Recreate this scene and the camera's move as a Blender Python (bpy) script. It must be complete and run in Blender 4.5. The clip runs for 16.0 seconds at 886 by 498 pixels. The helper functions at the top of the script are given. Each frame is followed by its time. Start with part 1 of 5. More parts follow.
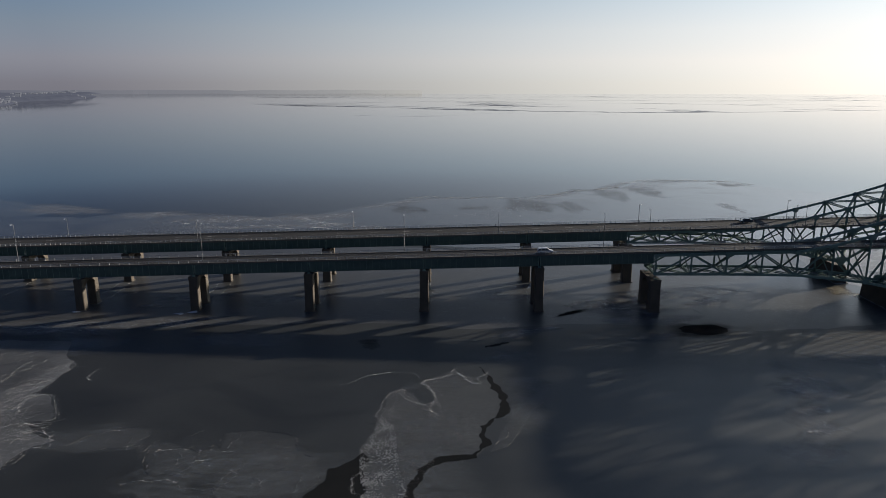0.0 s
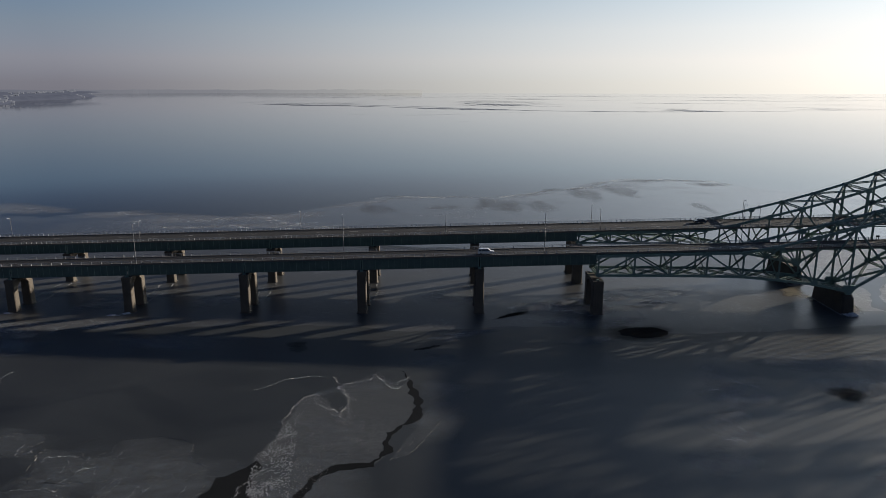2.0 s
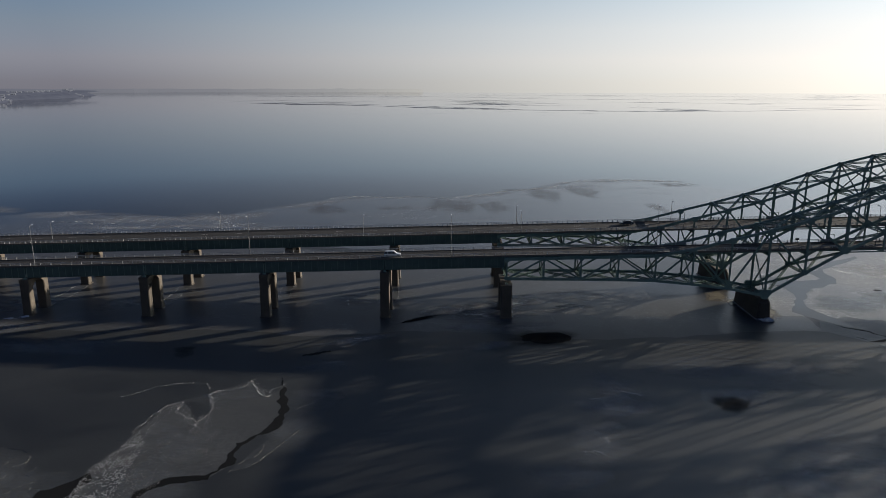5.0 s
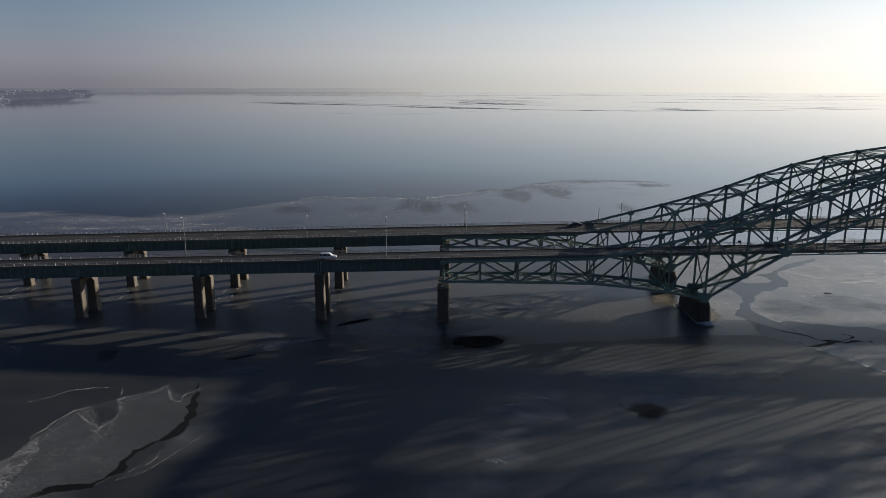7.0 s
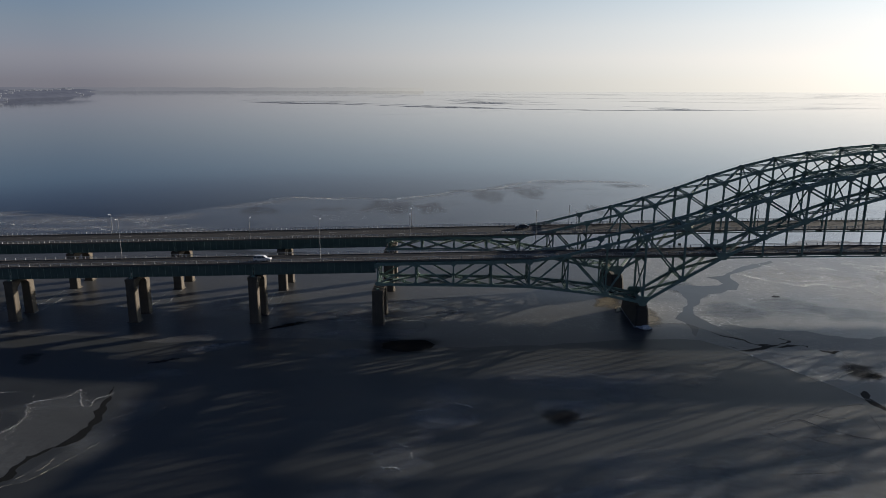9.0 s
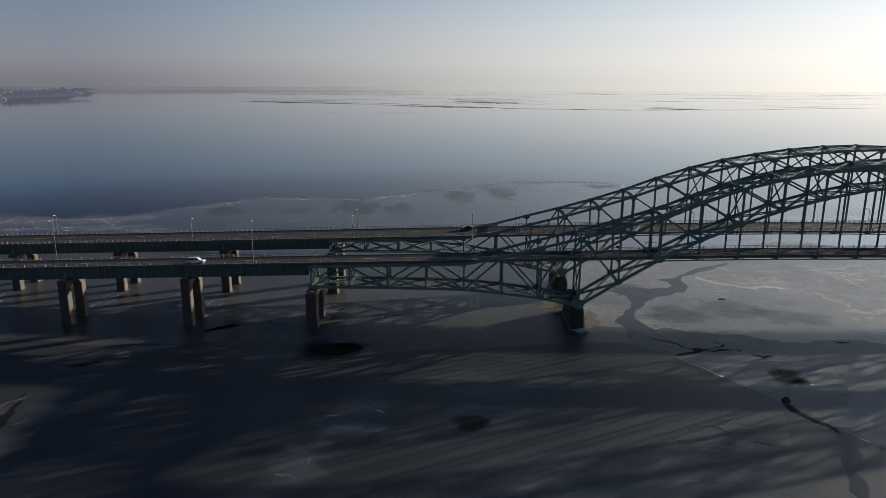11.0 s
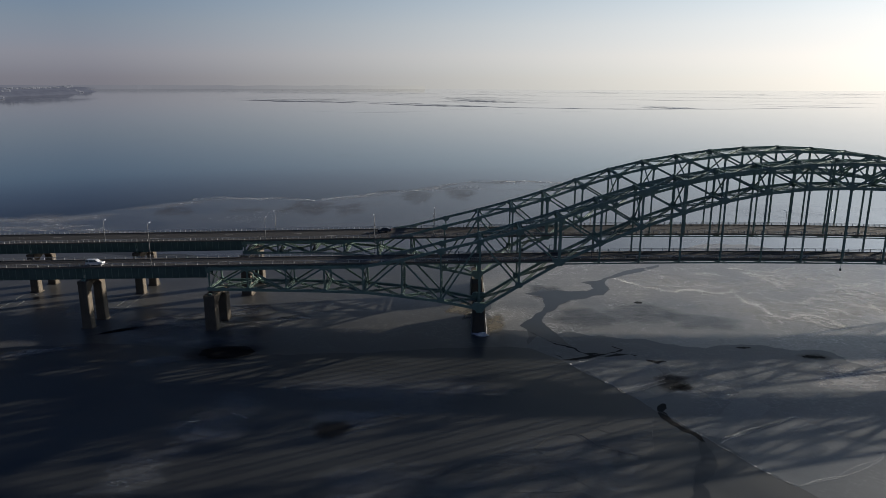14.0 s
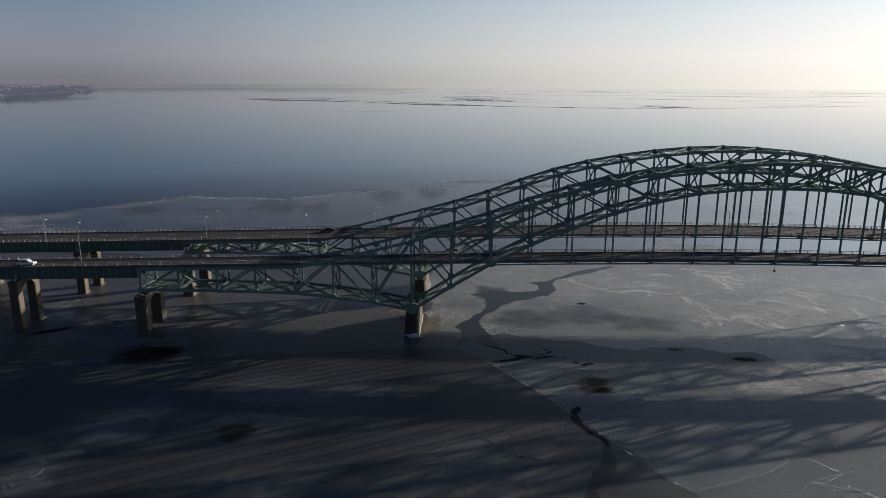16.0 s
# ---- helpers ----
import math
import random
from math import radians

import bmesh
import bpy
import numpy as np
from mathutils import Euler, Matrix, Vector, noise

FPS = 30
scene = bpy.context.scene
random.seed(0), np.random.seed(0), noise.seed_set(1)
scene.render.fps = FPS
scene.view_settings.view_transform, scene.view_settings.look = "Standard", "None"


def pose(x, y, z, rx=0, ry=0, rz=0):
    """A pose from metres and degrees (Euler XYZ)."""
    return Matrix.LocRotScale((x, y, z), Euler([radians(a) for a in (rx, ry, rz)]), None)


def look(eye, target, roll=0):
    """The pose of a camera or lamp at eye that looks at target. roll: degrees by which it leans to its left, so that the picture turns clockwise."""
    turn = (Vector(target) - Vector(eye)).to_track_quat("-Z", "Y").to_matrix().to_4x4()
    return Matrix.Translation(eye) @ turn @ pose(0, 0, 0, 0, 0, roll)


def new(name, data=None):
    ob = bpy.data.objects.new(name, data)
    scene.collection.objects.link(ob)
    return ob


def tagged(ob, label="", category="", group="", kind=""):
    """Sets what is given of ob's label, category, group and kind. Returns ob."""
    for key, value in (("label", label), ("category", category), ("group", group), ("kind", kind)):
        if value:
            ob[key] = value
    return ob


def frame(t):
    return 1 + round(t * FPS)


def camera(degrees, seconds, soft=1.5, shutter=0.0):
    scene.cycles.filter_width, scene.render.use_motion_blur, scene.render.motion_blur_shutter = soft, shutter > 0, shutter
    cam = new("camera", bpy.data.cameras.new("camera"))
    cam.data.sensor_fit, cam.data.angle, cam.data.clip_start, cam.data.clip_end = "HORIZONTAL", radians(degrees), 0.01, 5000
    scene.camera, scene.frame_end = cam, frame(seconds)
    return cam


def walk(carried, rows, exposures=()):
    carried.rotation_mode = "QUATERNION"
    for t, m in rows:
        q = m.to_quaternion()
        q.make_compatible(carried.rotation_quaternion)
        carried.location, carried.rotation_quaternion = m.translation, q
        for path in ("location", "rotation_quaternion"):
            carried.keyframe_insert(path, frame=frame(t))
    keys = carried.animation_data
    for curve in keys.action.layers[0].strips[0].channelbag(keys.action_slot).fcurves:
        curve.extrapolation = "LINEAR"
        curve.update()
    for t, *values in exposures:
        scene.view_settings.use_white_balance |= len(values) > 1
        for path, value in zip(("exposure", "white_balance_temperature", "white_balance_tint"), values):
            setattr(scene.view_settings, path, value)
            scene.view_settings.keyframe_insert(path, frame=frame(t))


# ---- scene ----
from mathutils.bvhtree import BVHTree

cam = camera(65.0, 16.0, soft=0.5)
PATH = [
    (0, (-4.843, -3.749, 69.938), (-4.828, 93.525, 46.749), 0.12),
    (1, (5.092, -1.373, 69.496), (4.896, 95.895, 46.284), 0.12),
    (2, (15.024, 0.803, 69.194), (14.612, 98.065, 45.956), 0.13),
    (3, (24.952, 2.798, 69.017), (24.323, 100.052, 45.750), 0.14),
    (4, (34.879, 4.630, 68.949), (34.030, 101.874, 45.650), 0.14),
    (5, (44.806, 6.316, 68.974), (43.735, 103.550, 45.640), 0.15),
    (6, (54.735, 7.876, 69.076), (53.438, 105.097, 45.703), 0.16),
    (7, (64.668, 9.326, 69.240), (63.142, 106.534, 45.825), 0.16),
    (8, (74.605, 10.684, 69.448), (72.849, 107.878, 45.988), 0.17),
    (9, (84.549, 11.970, 69.686), (82.559, 109.147, 46.178), 0.18),
    (10, (94.501, 13.200, 69.938), (92.275, 110.360, 46.378), 0.18),
    (11, (104.463, 14.393, 70.187), (101.998, 111.534, 46.572), 0.19),
    (12, (114.436, 15.567, 70.418), (111.729, 112.687, 46.745), 0.20),
    (13, (124.422, 16.740, 70.615), (121.470, 113.838, 46.881), 0.20),
    (14, (134.422, 17.930, 70.762), (131.224, 115.004, 46.964), 0.21),
    (15, (144.438, 19.155, 70.843), (140.990, 116.204, 46.977), 0.22),
    (16, (154.471, 20.432, 70.842), (150.771, 117.455, 46.905), 0.22),
]
walk(cam, [(t, look(eye, target, roll)) for t, eye, target, roll in PATH], ((0, 0.68), (16, 0.68)))

# ---- light ----
SUN_AZ, SUN_EL = radians(61.5), radians(12.2)      # azimuth to the right of +y
to_sun = Vector((math.sin(SUN_AZ) * math.cos(SUN_EL), math.cos(SUN_AZ) * math.cos(SUN_EL), math.sin(SUN_EL)))
world = bpy.data.worlds.new("sky")
scene.world = world
world.use_nodes = True
wn = world.node_tree.nodes
wl = world.node_tree.links
sky = wn.new("ShaderNodeTexSky")
sky.sky_type = "NISHITA"
sky.sun_disc = False
sky.sun_elevation = SUN_EL
sky.sun_rotation = SUN_AZ
sky.altitude = 3200
sky.air_density, sky.dust_density, sky.ozone_density = 0.8, 15.0, 2.0
squash = wn.new("ShaderNodeGamma")         # thick winter haze evens out the sky towards the sun
squash.inputs["Gamma"].default_value = 0.55
wl.new(sky.outputs["Color"], squash.inputs["Color"])
way = wn.new("ShaderNodeTexCoord")
up = wn.new("ShaderNodeSeparateXYZ")
wl.new(way.outputs["Generated"], up.inputs["Vector"])


def by_height(stops):
    """A colour ramp over the height in the sky: sine of the elevation and colour."""
    r = wn.new("ShaderNodeValToRGB")
    e = r.color_ramp.elements
    while len(e) < len(stops):
        e.new(0.5)
    for el, (pos, col) in zip(e, stops):
        el.position, el.color = pos, (*col, 1)
    wl.new(up.outputs["Z"], r.inputs["Fac"])
    return r.outputs["Color"]


def sky_mix(operation, a, b):
    n = wn.new("ShaderNodeVectorMath")
    n.operation = operation
    for sock, v in ((n.inputs[0], a), (n.inputs[1], b)):
        if isinstance(v, tuple):
            sock.default_value = v
        else:
            wl.new(v, sock)
    return n.outputs[0]


def glow(power):
    """The aureole that haze makes round the sun."""
    d = wn.new("ShaderNodeVectorMath")
    d.operation = "DOT_PRODUCT"
    d.inputs[1].default_value = to_sun
    wl.new(way.outputs["Generated"], d.inputs[0])
    m = wn.new("ShaderNodeMath")
    m.operation = "MAXIMUM"
    m.inputs[1].default_value = 0.0
    wl.new(d.outputs["Value"], m.inputs[0])
    p = wn.new("ShaderNodeMath")
    p.operation = "POWER"
    p.inputs[1].default_value = power
    wl.new(m.outputs[0], p.inputs[0])
    return p.outputs[0]


# lavender at the horizon, turning blue higher up
band = by_height(((0.009, (0.735, 0.67, 0.80)), (0.03, (0.84, 0.725, 0.80)), (0.07, (0.80, 0.765, 0.80)), (0.122, (0.66, 0.765, 0.865)), (0.138, (0.48, 0.545, 0.67)), (0.165, (0.31, 0.355, 0.465)), (0.21, (0.243, 0.287, 0.40)), (0.34, (0.155, 0.237, 0.385)), (0.5, (0.055, 0.145, 0.385)), (1.0, (0.030, 0.10, 0.40))))
broad = by_height(((0.009, (0.855, 0.90, 0.75)), (0.03, (0.87, 0.89, 0.745)), (0.07, (0.835, 0.815, 0.706)), (0.122, (0.65, 0.66, 0.57)), (0.21, (0.44, 0.46, 0.42)), (0.34, (0.24, 0.27, 0.27)), (0.5, (0.09, 0.11, 0.12)), (1.0, (0.03, 0.035, 0.04))))
tight = by_height(((0.12, (0.0, 0.0, 0.0)), (0.25, (0.34, 0.46, 0.63)), (0.5, (0.50, 0.74, 1.0)), (0.9, (0.20, 0.34, 0.5))))
core = by_height(((0.045, (0.0, 0.0, 0.0)), (0.122, (0.15, 0.16, 0.165)), (0.18, (0.88, 0.95, 1.0)), (0.32, (0.8, 0.88, 1.0)), (0.5, (0.0, 0.0, 0.0))))
clear = sky_mix("MULTIPLY", squash.outputs["Color"], band)
haze = sky_mix("MULTIPLY", sky_mix("MULTIPLY", broad, (4.25, 4.25, 4.25)), glow(1.25))
halo = sky_mix("MULTIPLY", sky_mix("MULTIPLY", tight, (4.2, 4.2, 4.2)), glow(3.4))
rim = sky_mix("MULTIPLY", sky_mix("MULTIPLY", core, (8.5, 8.5, 8.5)), glow(6.0))
wl.new(sky_mix("ADD", sky_mix("ADD", sky_mix("ADD", clear, haze), halo), rim), wn["Background"].inputs["Color"])
wn["Background"].inputs["Strength"].default_value = 0.1148
sun_data = bpy.data.lights.new("sun", "SUN")
sun_data.energy, sun_data.angle, sun_data.color = 4.8, radians(0.55), (1.0, 0.90, 0.77)
sun = new("sun", sun_data)
sun.matrix_world = look((300, 300, 300), Vector((300, 300, 300)) - to_sun)


# ---- materials ----
def material(name, base, rough=0.6, metal=0.0, spec=0.5):
    m = bpy.data.materials.new(name)
    m.use_nodes = True
    n = m.node_tree.nodes["Principled BSDF"]
    n.inputs["Base Color"].default_value = (*base, 1)
    n.inputs["Roughness"].default_value = rough
    n.inputs["Metallic"].default_value = metal
    n.inputs["Specular IOR Level"].default_value = spec
    return m


def node(m, kind, **sets):
    n = m.node_tree.nodes.new(kind)
    for key, value in sets.items():
        n.inputs[key.replace("_", " ")].default_value = value
    return n


def link(m, a, b):
    m.node_tree.links.new(a, b)


def place(m, scale=(1, 1, 1)):
    """World position, scaled, as a texture vector."""
    g = node(m, "ShaderNodeNewGeometry")
    mp = node(m, "ShaderNodeMapping", Scale=scale)
    link(m, g.outputs["Position"], mp.inputs["Vector"])
    return mp.outputs["Vector"]


def fractal(m, vector, scale, detail=5.0, rough=0.6, distortion=0.0):
    n = node(m, "ShaderNodeTexNoise", Scale=scale, Detail=detail, Roughness=rough, Distortion=distortion)
    link(m, vector, n.inputs["Vector"])
    return n.outputs["Fac"]


def ramp(m, fac, *stops):
    r = node(m, "ShaderNodeValToRGB")
    e = r.color_ramp.elements
    while len(e) < len(stops):
        e.new(0.5)
    for el, (pos, col) in zip(e, stops):
        el.position, el.color = pos, (*col, 1) if len(col) == 3 else col
    link(m, fac, r.inputs["Fac"])
    return r.outputs["Color"]


def blend(m, fac, a, b, mode="MIX"):
    n = node(m, "ShaderNodeMixRGB")
    n.blend_type = mode
    for sock, value in zip(("Fac", "Color1", "Color2"), (fac, a, b)):
        if isinstance(value, (int, float)):
            n.inputs[sock].default_value = value
        elif isinstance(value, tuple):
            n.inputs[sock].default_value = (*value, 1)
        else:
            link(m, value, n.inputs[sock])
    return n.outputs["Color"]


def surface(m, colour=None, rough=None, height=None, strength=0.3, distance=0.1):
    n = m.node_tree.nodes["Principled BSDF"]
    if colour is not None:
        link(m, colour, n.inputs["Base Color"])
    if rough is not None:
        link(m, rough, n.inputs["Roughness"])
    if height is not None:
        b = node(m, "ShaderNodeBump", Strength=strength, Distance=distance)
        link(m, height, b.inputs["Height"])
        link(m, b.outputs["Normal"], n.inputs["Normal"])
    return m


def g3(v):
    return (v, v, v)


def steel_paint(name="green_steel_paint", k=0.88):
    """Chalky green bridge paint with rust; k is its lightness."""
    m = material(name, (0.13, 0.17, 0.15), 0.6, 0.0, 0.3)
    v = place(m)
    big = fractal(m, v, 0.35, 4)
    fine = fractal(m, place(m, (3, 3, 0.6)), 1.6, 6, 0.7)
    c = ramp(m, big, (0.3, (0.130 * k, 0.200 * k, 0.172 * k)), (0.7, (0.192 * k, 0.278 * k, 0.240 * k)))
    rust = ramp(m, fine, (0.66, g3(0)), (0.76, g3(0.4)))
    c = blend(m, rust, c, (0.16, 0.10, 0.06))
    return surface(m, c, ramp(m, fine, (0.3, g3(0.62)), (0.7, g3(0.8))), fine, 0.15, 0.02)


def concrete_mat(name="weathered_concrete", k=1.0):
    """Tan concrete with rain streaks; k darkens it, to hold shade in the wall piers' colour."""
    m = material(name, (0.4, 0.36, 0.3), 0.85)
    big = fractal(m, place(m), 0.3, 5)
    streak = fractal(m, place(m, (2.2, 2.2, 0.15)), 1.0, 6, 0.65)
    c = ramp(m, big, (0.25, (0.056 * k, 0.046 * k, 0.034 * k)), (0.75, (0.098 * k, 0.081 * k, 0.060 * k)))
    c = blend(m, ramp(m, streak, (0.5, g3(0)), (0.72, g3(0.65))), c, (0.045, 0.038, 0.030))
    return surface(m, c, None, fractal(m, place(m), 5, 6), 0.3, 0.03)


def asphalt_mat():
    m = material("worn_asphalt", (0.05, 0.045, 0.04), 0.9, 0.0, 0.2)
    lanes = fractal(m, place(m, (0.02, 1.1, 1)), 1.0, 4, 0.6)
    fine = fractal(m, place(m), 2.5, 8, 0.75)
    c = ramp(m, lanes, (0.3, (0.020, 0.0195, 0.019)), (0.7, (0.044, 0.042, 0.041)))
    c = blend(m, 0.5, c, ramp(m, fine, (0.35, g3(0.024)), (0.7, (0.046, 0.044, 0.042))))
    return surface(m, c, None, fine, 0.2, 0.02)


def ice_mat(name, dark, light, frost_at, frost_amount, frost_colour, r0, r1, bump=0.06, spec=0.5, veins=0.0, vein_colour=(0.4, 0.4, 0.41), relief=0.0):
    """Bay ice: dark clear ice, paler mottling, and frost that gathers in drifts."""
    m = material(name, dark, 0.2)
    m.node_tree.nodes["Principled BSDF"].inputs["IOR"].default_value = 1.46
    m.node_tree.nodes["Principled BSDF"].inputs["Specular IOR Level"].default_value = spec
    v = place(m)
    large = fractal(m, place(m, (0.5, 1.0, 1.0)), 0.012, 7, 0.62, 0.8)
    mid = fractal(m, place(m, (0.7, 1.0, 1)), 0.05, 8, 0.62, 0.8)
    fine = fractal(m, v, 0.9, 8, 0.7, 0.3)
    c = ramp(m, mid, (0.35, dark), (0.65, light))
    frost = ramp(m, large, (frost_at, g3(0)), (frost_at + 0.14, g3(frost_amount)))
    grain = ramp(m, fine, (0.38, g3(0.1)), (0.72, g3(1)))
    f = blend(m, 1.0, frost, grain, "MULTIPLY")
    c = blend(m, f, c, frost_colour)
    r = blend(m, f, ramp(m, mid, (0.3, g3(r0)), (0.7, g3(r1))), (0.6, 0.6, 0.6))
    height = fine
    if veins:                             # thin raised seams where the ice has cracked and healed
        seams = None
        for scale, wide in ((0.09, 0.016), (0.3, 0.030)):
            n = fractal(m, place(m, (0.75, 1.0, 1.0)), scale, 4, 0.55, 1.6)
            off = node(m, "ShaderNodeMath")
            off.operation = "SUBTRACT"
            off.inputs[1].default_value = 0.5
            link(m, n, off.inputs[0])
            size = node(m, "ShaderNodeMath")
            size.operation = "ABSOLUTE"
            link(m, off.outputs[0], size.inputs[0])
            line = ramp(m, size.outputs[0], (0.0, g3(1)), (wide, g3(0)))
            seams = line if seams is None else blend(m, 1.0, seams, line, "ADD")
        worn = ramp(m, fractal(m, place(m, (1.0, 1.0, 1.0)), 0.06, 6, 0.7, 0.6), (0.45, g3(0)), (0.62, g3(veins)))
        seams = blend(m, 1.0, blend(m, 1.0, seams, worn, "MULTIPLY"), grain, "MULTIPLY")
        c = blend(m, seams, c, vein_colour)
        height = blend(m, relief, fine, seams, "ADD")
    return surface(m, c, r, height, bump, 0.05 if not relief else 0.3)


STEEL, CONCRETE, ASPHALT = steel_paint(), concrete_mat(), asphalt_mat()
# one paint in two copies: trusses lightened for sun-side haze, girders kept dark
GIRDER = steel_paint("darker_steel_copy", 0.45)
# darker copy of the concrete: truss shade put into the wall piers' colour
SHADED_CONCRETE = concrete_mat("shaded_pier_concrete", 0.6)
ICE = ice_mat("smooth_new_ice", (0.010, 0.0105, 0.011), (0.016, 0.016, 0.0165), 0.60, 0.20, (0.10, 0.10, 0.105), 0.045, 0.07, 0.002)
MATTE = ice_mat("matte_grey_ice", (0.0192, 0.0208, 0.0204), (0.0305, 0.033, 0.0325), 0.50, 0.38, (0.070, 0.075, 0.077), 0.42, 0.52, 0.06, 0.4)
RAFT = ice_mat("rafted_blue_ice", (0.050, 0.056, 0.060), (0.082, 0.092, 0.097), 0.44, 0.6, (0.15, 0.162, 0.168), 0.4, 0.5, 0.15, 0.4, 0.5, (0.22, 0.23, 0.235), 0.5)
VEIL = ice_mat("veiled_grey_ice", (0.025, 0.027, 0.0268), (0.040, 0.0425, 0.042), 0.46, 0.5, (0.075, 0.08, 0.082), 0.45, 0.55, 0.1, 0.4, 0.5, (0.12, 0.122, 0.125), 0.3)
MID_ICE = ice_mat("frosted_grey_ice", (0.034, 0.0342, 0.0335), (0.056, 0.0565, 0.0555), 0.48, 0.6, (0.115, 0.119, 0.122), 0.30, 0.42, 0.06, 0.35, 0.5, (0.26, 0.26, 0.262), 0.4)
FROST = ice_mat("frosted_ice", (0.048, 0.050, 0.049), (0.086, 0.089, 0.088), 0.40, 0.8, (0.18, 0.185, 0.19), 0.4, 0.5, 0.25, 0.35, 0.8, (0.26, 0.263, 0.268), 0.6)
THIN = ice_mat("thin_grey_ice", (0.032, 0.033, 0.032), (0.052, 0.054, 0.052), 0.44, 0.7, (0.13, 0.135, 0.138), 0.45, 0.55, 0.12, 0.4)
LEAD = ice_mat("open_water", (0.0105, 0.011, 0.0112), (0.016, 0.0165, 0.0168), 0.8, 0.1, (0.1, 0.1, 0.1), 0.6, 0.7, 0.02, 0.03)
LEADICE = ice_mat("refrozen_lead", (0.012, 0.013, 0.014), (0.018, 0.019, 0.020), 0.6, 0.2, (0.06, 0.06, 0.06), 0.28, 0.36, 0.02, 0.25)
PLATE = ice_mat("bluish_ice_plate", (0.038, 0.044, 0.047), (0.064, 0.072, 0.077), 0.44, 0.6, (0.125, 0.137, 0.143), 0.42, 0.52, 0.12, 0.4, 0.6, (0.24, 0.25, 0.255), 0.5)
BRIGHT = ice_mat("bright_frosted_ice", (0.070, 0.070, 0.067), (0.16, 0.157, 0.149), 0.42, 0.7, (0.30, 0.296, 0.286), 0.32, 0.44, 0.3, 0.5, 0.9, (0.55, 0.54, 0.52), 1.0)
BELTICE = ice_mat("belt_ice", (0.038, 0.040, 0.044), (0.060, 0.0625, 0.067), 0.50, 0.6, (0.15, 0.154, 0.16), 0.11, 0.18, 0.01, 0.45, 0.6, (0.24, 0.24, 0.245), 0.1)
GREYLEAD = ice_mat("grey_lead", (0.10, 0.10, 0.108), (0.135, 0.135, 0.142), 0.5, 0.3, (0.18, 0.18, 0.18), 0.36, 0.42, 0.004, 0.12)
SHARD = ice_mat("broken_ice", (0.11, 0.118, 0.124), (0.18, 0.188, 0.195), 0.4, 0.5, (0.26, 0.266, 0.272), 0.45, 0.55, 0.2)
RIDGE_ICE = ice_mat("white_ridge_ice", (0.34, 0.34, 0.335), (0.50, 0.50, 0.49), 0.4, 0.5, (0.66, 0.655, 0.64), 0.4, 0.5, 0.2)
for mat in (SHARD, RIDGE_ICE):         # light passes through the broken pieces
    pr = mat.node_tree.nodes["Principled BSDF"]
    pr.inputs["Subsurface Weight"].default_value = 0.85
    pr.inputs["Subsurface Radius"].default_value = (0.35, 0.38, 0.40)
    pr.inputs["Subsurface Scale"].default_value = 1.0
CRUMB = ice_mat("grainy_ice", (0.09, 0.086, 0.08), (0.15, 0.145, 0.135), 0.4, 0.4, (0.2, 0.195, 0.19), 0.5, 0.6, 0.2)
def film_mat(name, dark, light, cover, grain=0.06, stretch=(0.45, 1.0, 1.0), turn=0.3, rough=0.45, spec=0.3, mix=(0.55, 1.7, 0.75)):
    """A thin coating that breaks up into drifts, veins and grains towards its rim."""
    m = material(name, light, rough, 0.0, spec)
    g = node(m, "ShaderNodeNewGeometry")
    mp = node(m, "ShaderNodeMapping", Scale=stretch, Rotation=(0, 0, turn))
    link(m, g.outputs["Position"], mp.inputs["Vector"])
    drift = fractal(m, mp.outputs["Vector"], grain, 8, 0.62, 1.2)
    fine = fractal(m, mp.outputs["Vector"], grain * 14, 6, 0.7, 0.5)
    at = node(m, "ShaderNodeAttribute")
    at.attribute_name = "inner"
    total = None
    for sock, k in zip((at.outputs["Fac"], drift, fine), mix):
        mul = node(m, "ShaderNodeMath")
        mul.operation = "MULTIPLY"
        mul.inputs[1].default_value = k
        link(m, sock, mul.inputs[0])
        if total is None:
            total = mul.outputs[0]
        else:
            add = node(m, "ShaderNodeMath")
            add.operation = "ADD"
            link(m, total, add.inputs[0])
            link(m, mul.outputs[0], add.inputs[1])
            total = add.outputs[0]
    half = node(m, "ShaderNodeMath")
    half.operation = "MULTIPLY"
    half.inputs[1].default_value = 0.4
    link(m, total, half.inputs[0])
    alpha = ramp(m, half.outputs[0], (0.53, g3(0)), (0.80, g3(cover)))
    rim = node(m, "ShaderNodeMath")
    rim.operation = "MULTIPLY"
    rim.use_clamp = True
    fade = ramp(m, at.outputs["Fac"], (0.0, g3(0)), (0.3, g3(1)))
    link(m, alpha, rim.inputs[0])
    link(m, fade, rim.inputs[1])
    link(m, rim.outputs[0], m.node_tree.nodes["Principled BSDF"].inputs["Alpha"])
    return surface(m, ramp(m, fine, (0.3, dark), (0.7, light)), None, fine, 0.2, 0.05)


F_FROST = film_mat("thin_frost_film", (0.085, 0.094, 0.098), (0.15, 0.162, 0.168), 0.5)
F_BLUE = film_mat("bluish_frost_film", (0.10, 0.112, 0.123), (0.18, 0.195, 0.21), 0.55, 0.06, (0.6, 1.0, 1.0), 0.5)
F_SILT = film_mat("brown_silt_film", (0.062, 0.055, 0.048), (0.105, 0.094, 0.083), 0.40, 0.12, (1.0, 0.3, 1.0), 0.12)
F_RIME = film_mat("white_rime_film", (0.26, 0.27, 0.28), (0.42, 0.43, 0.44), 0.45, 0.09, (0.35, 1.0, 1.0), -0.2)
F_FIELD = film_mat("pale_rime_film", (0.40, 0.395, 0.38), (0.60, 0.595, 0.575), 0.6, 0.05, (0.5, 1.0, 1.0), 0.4)
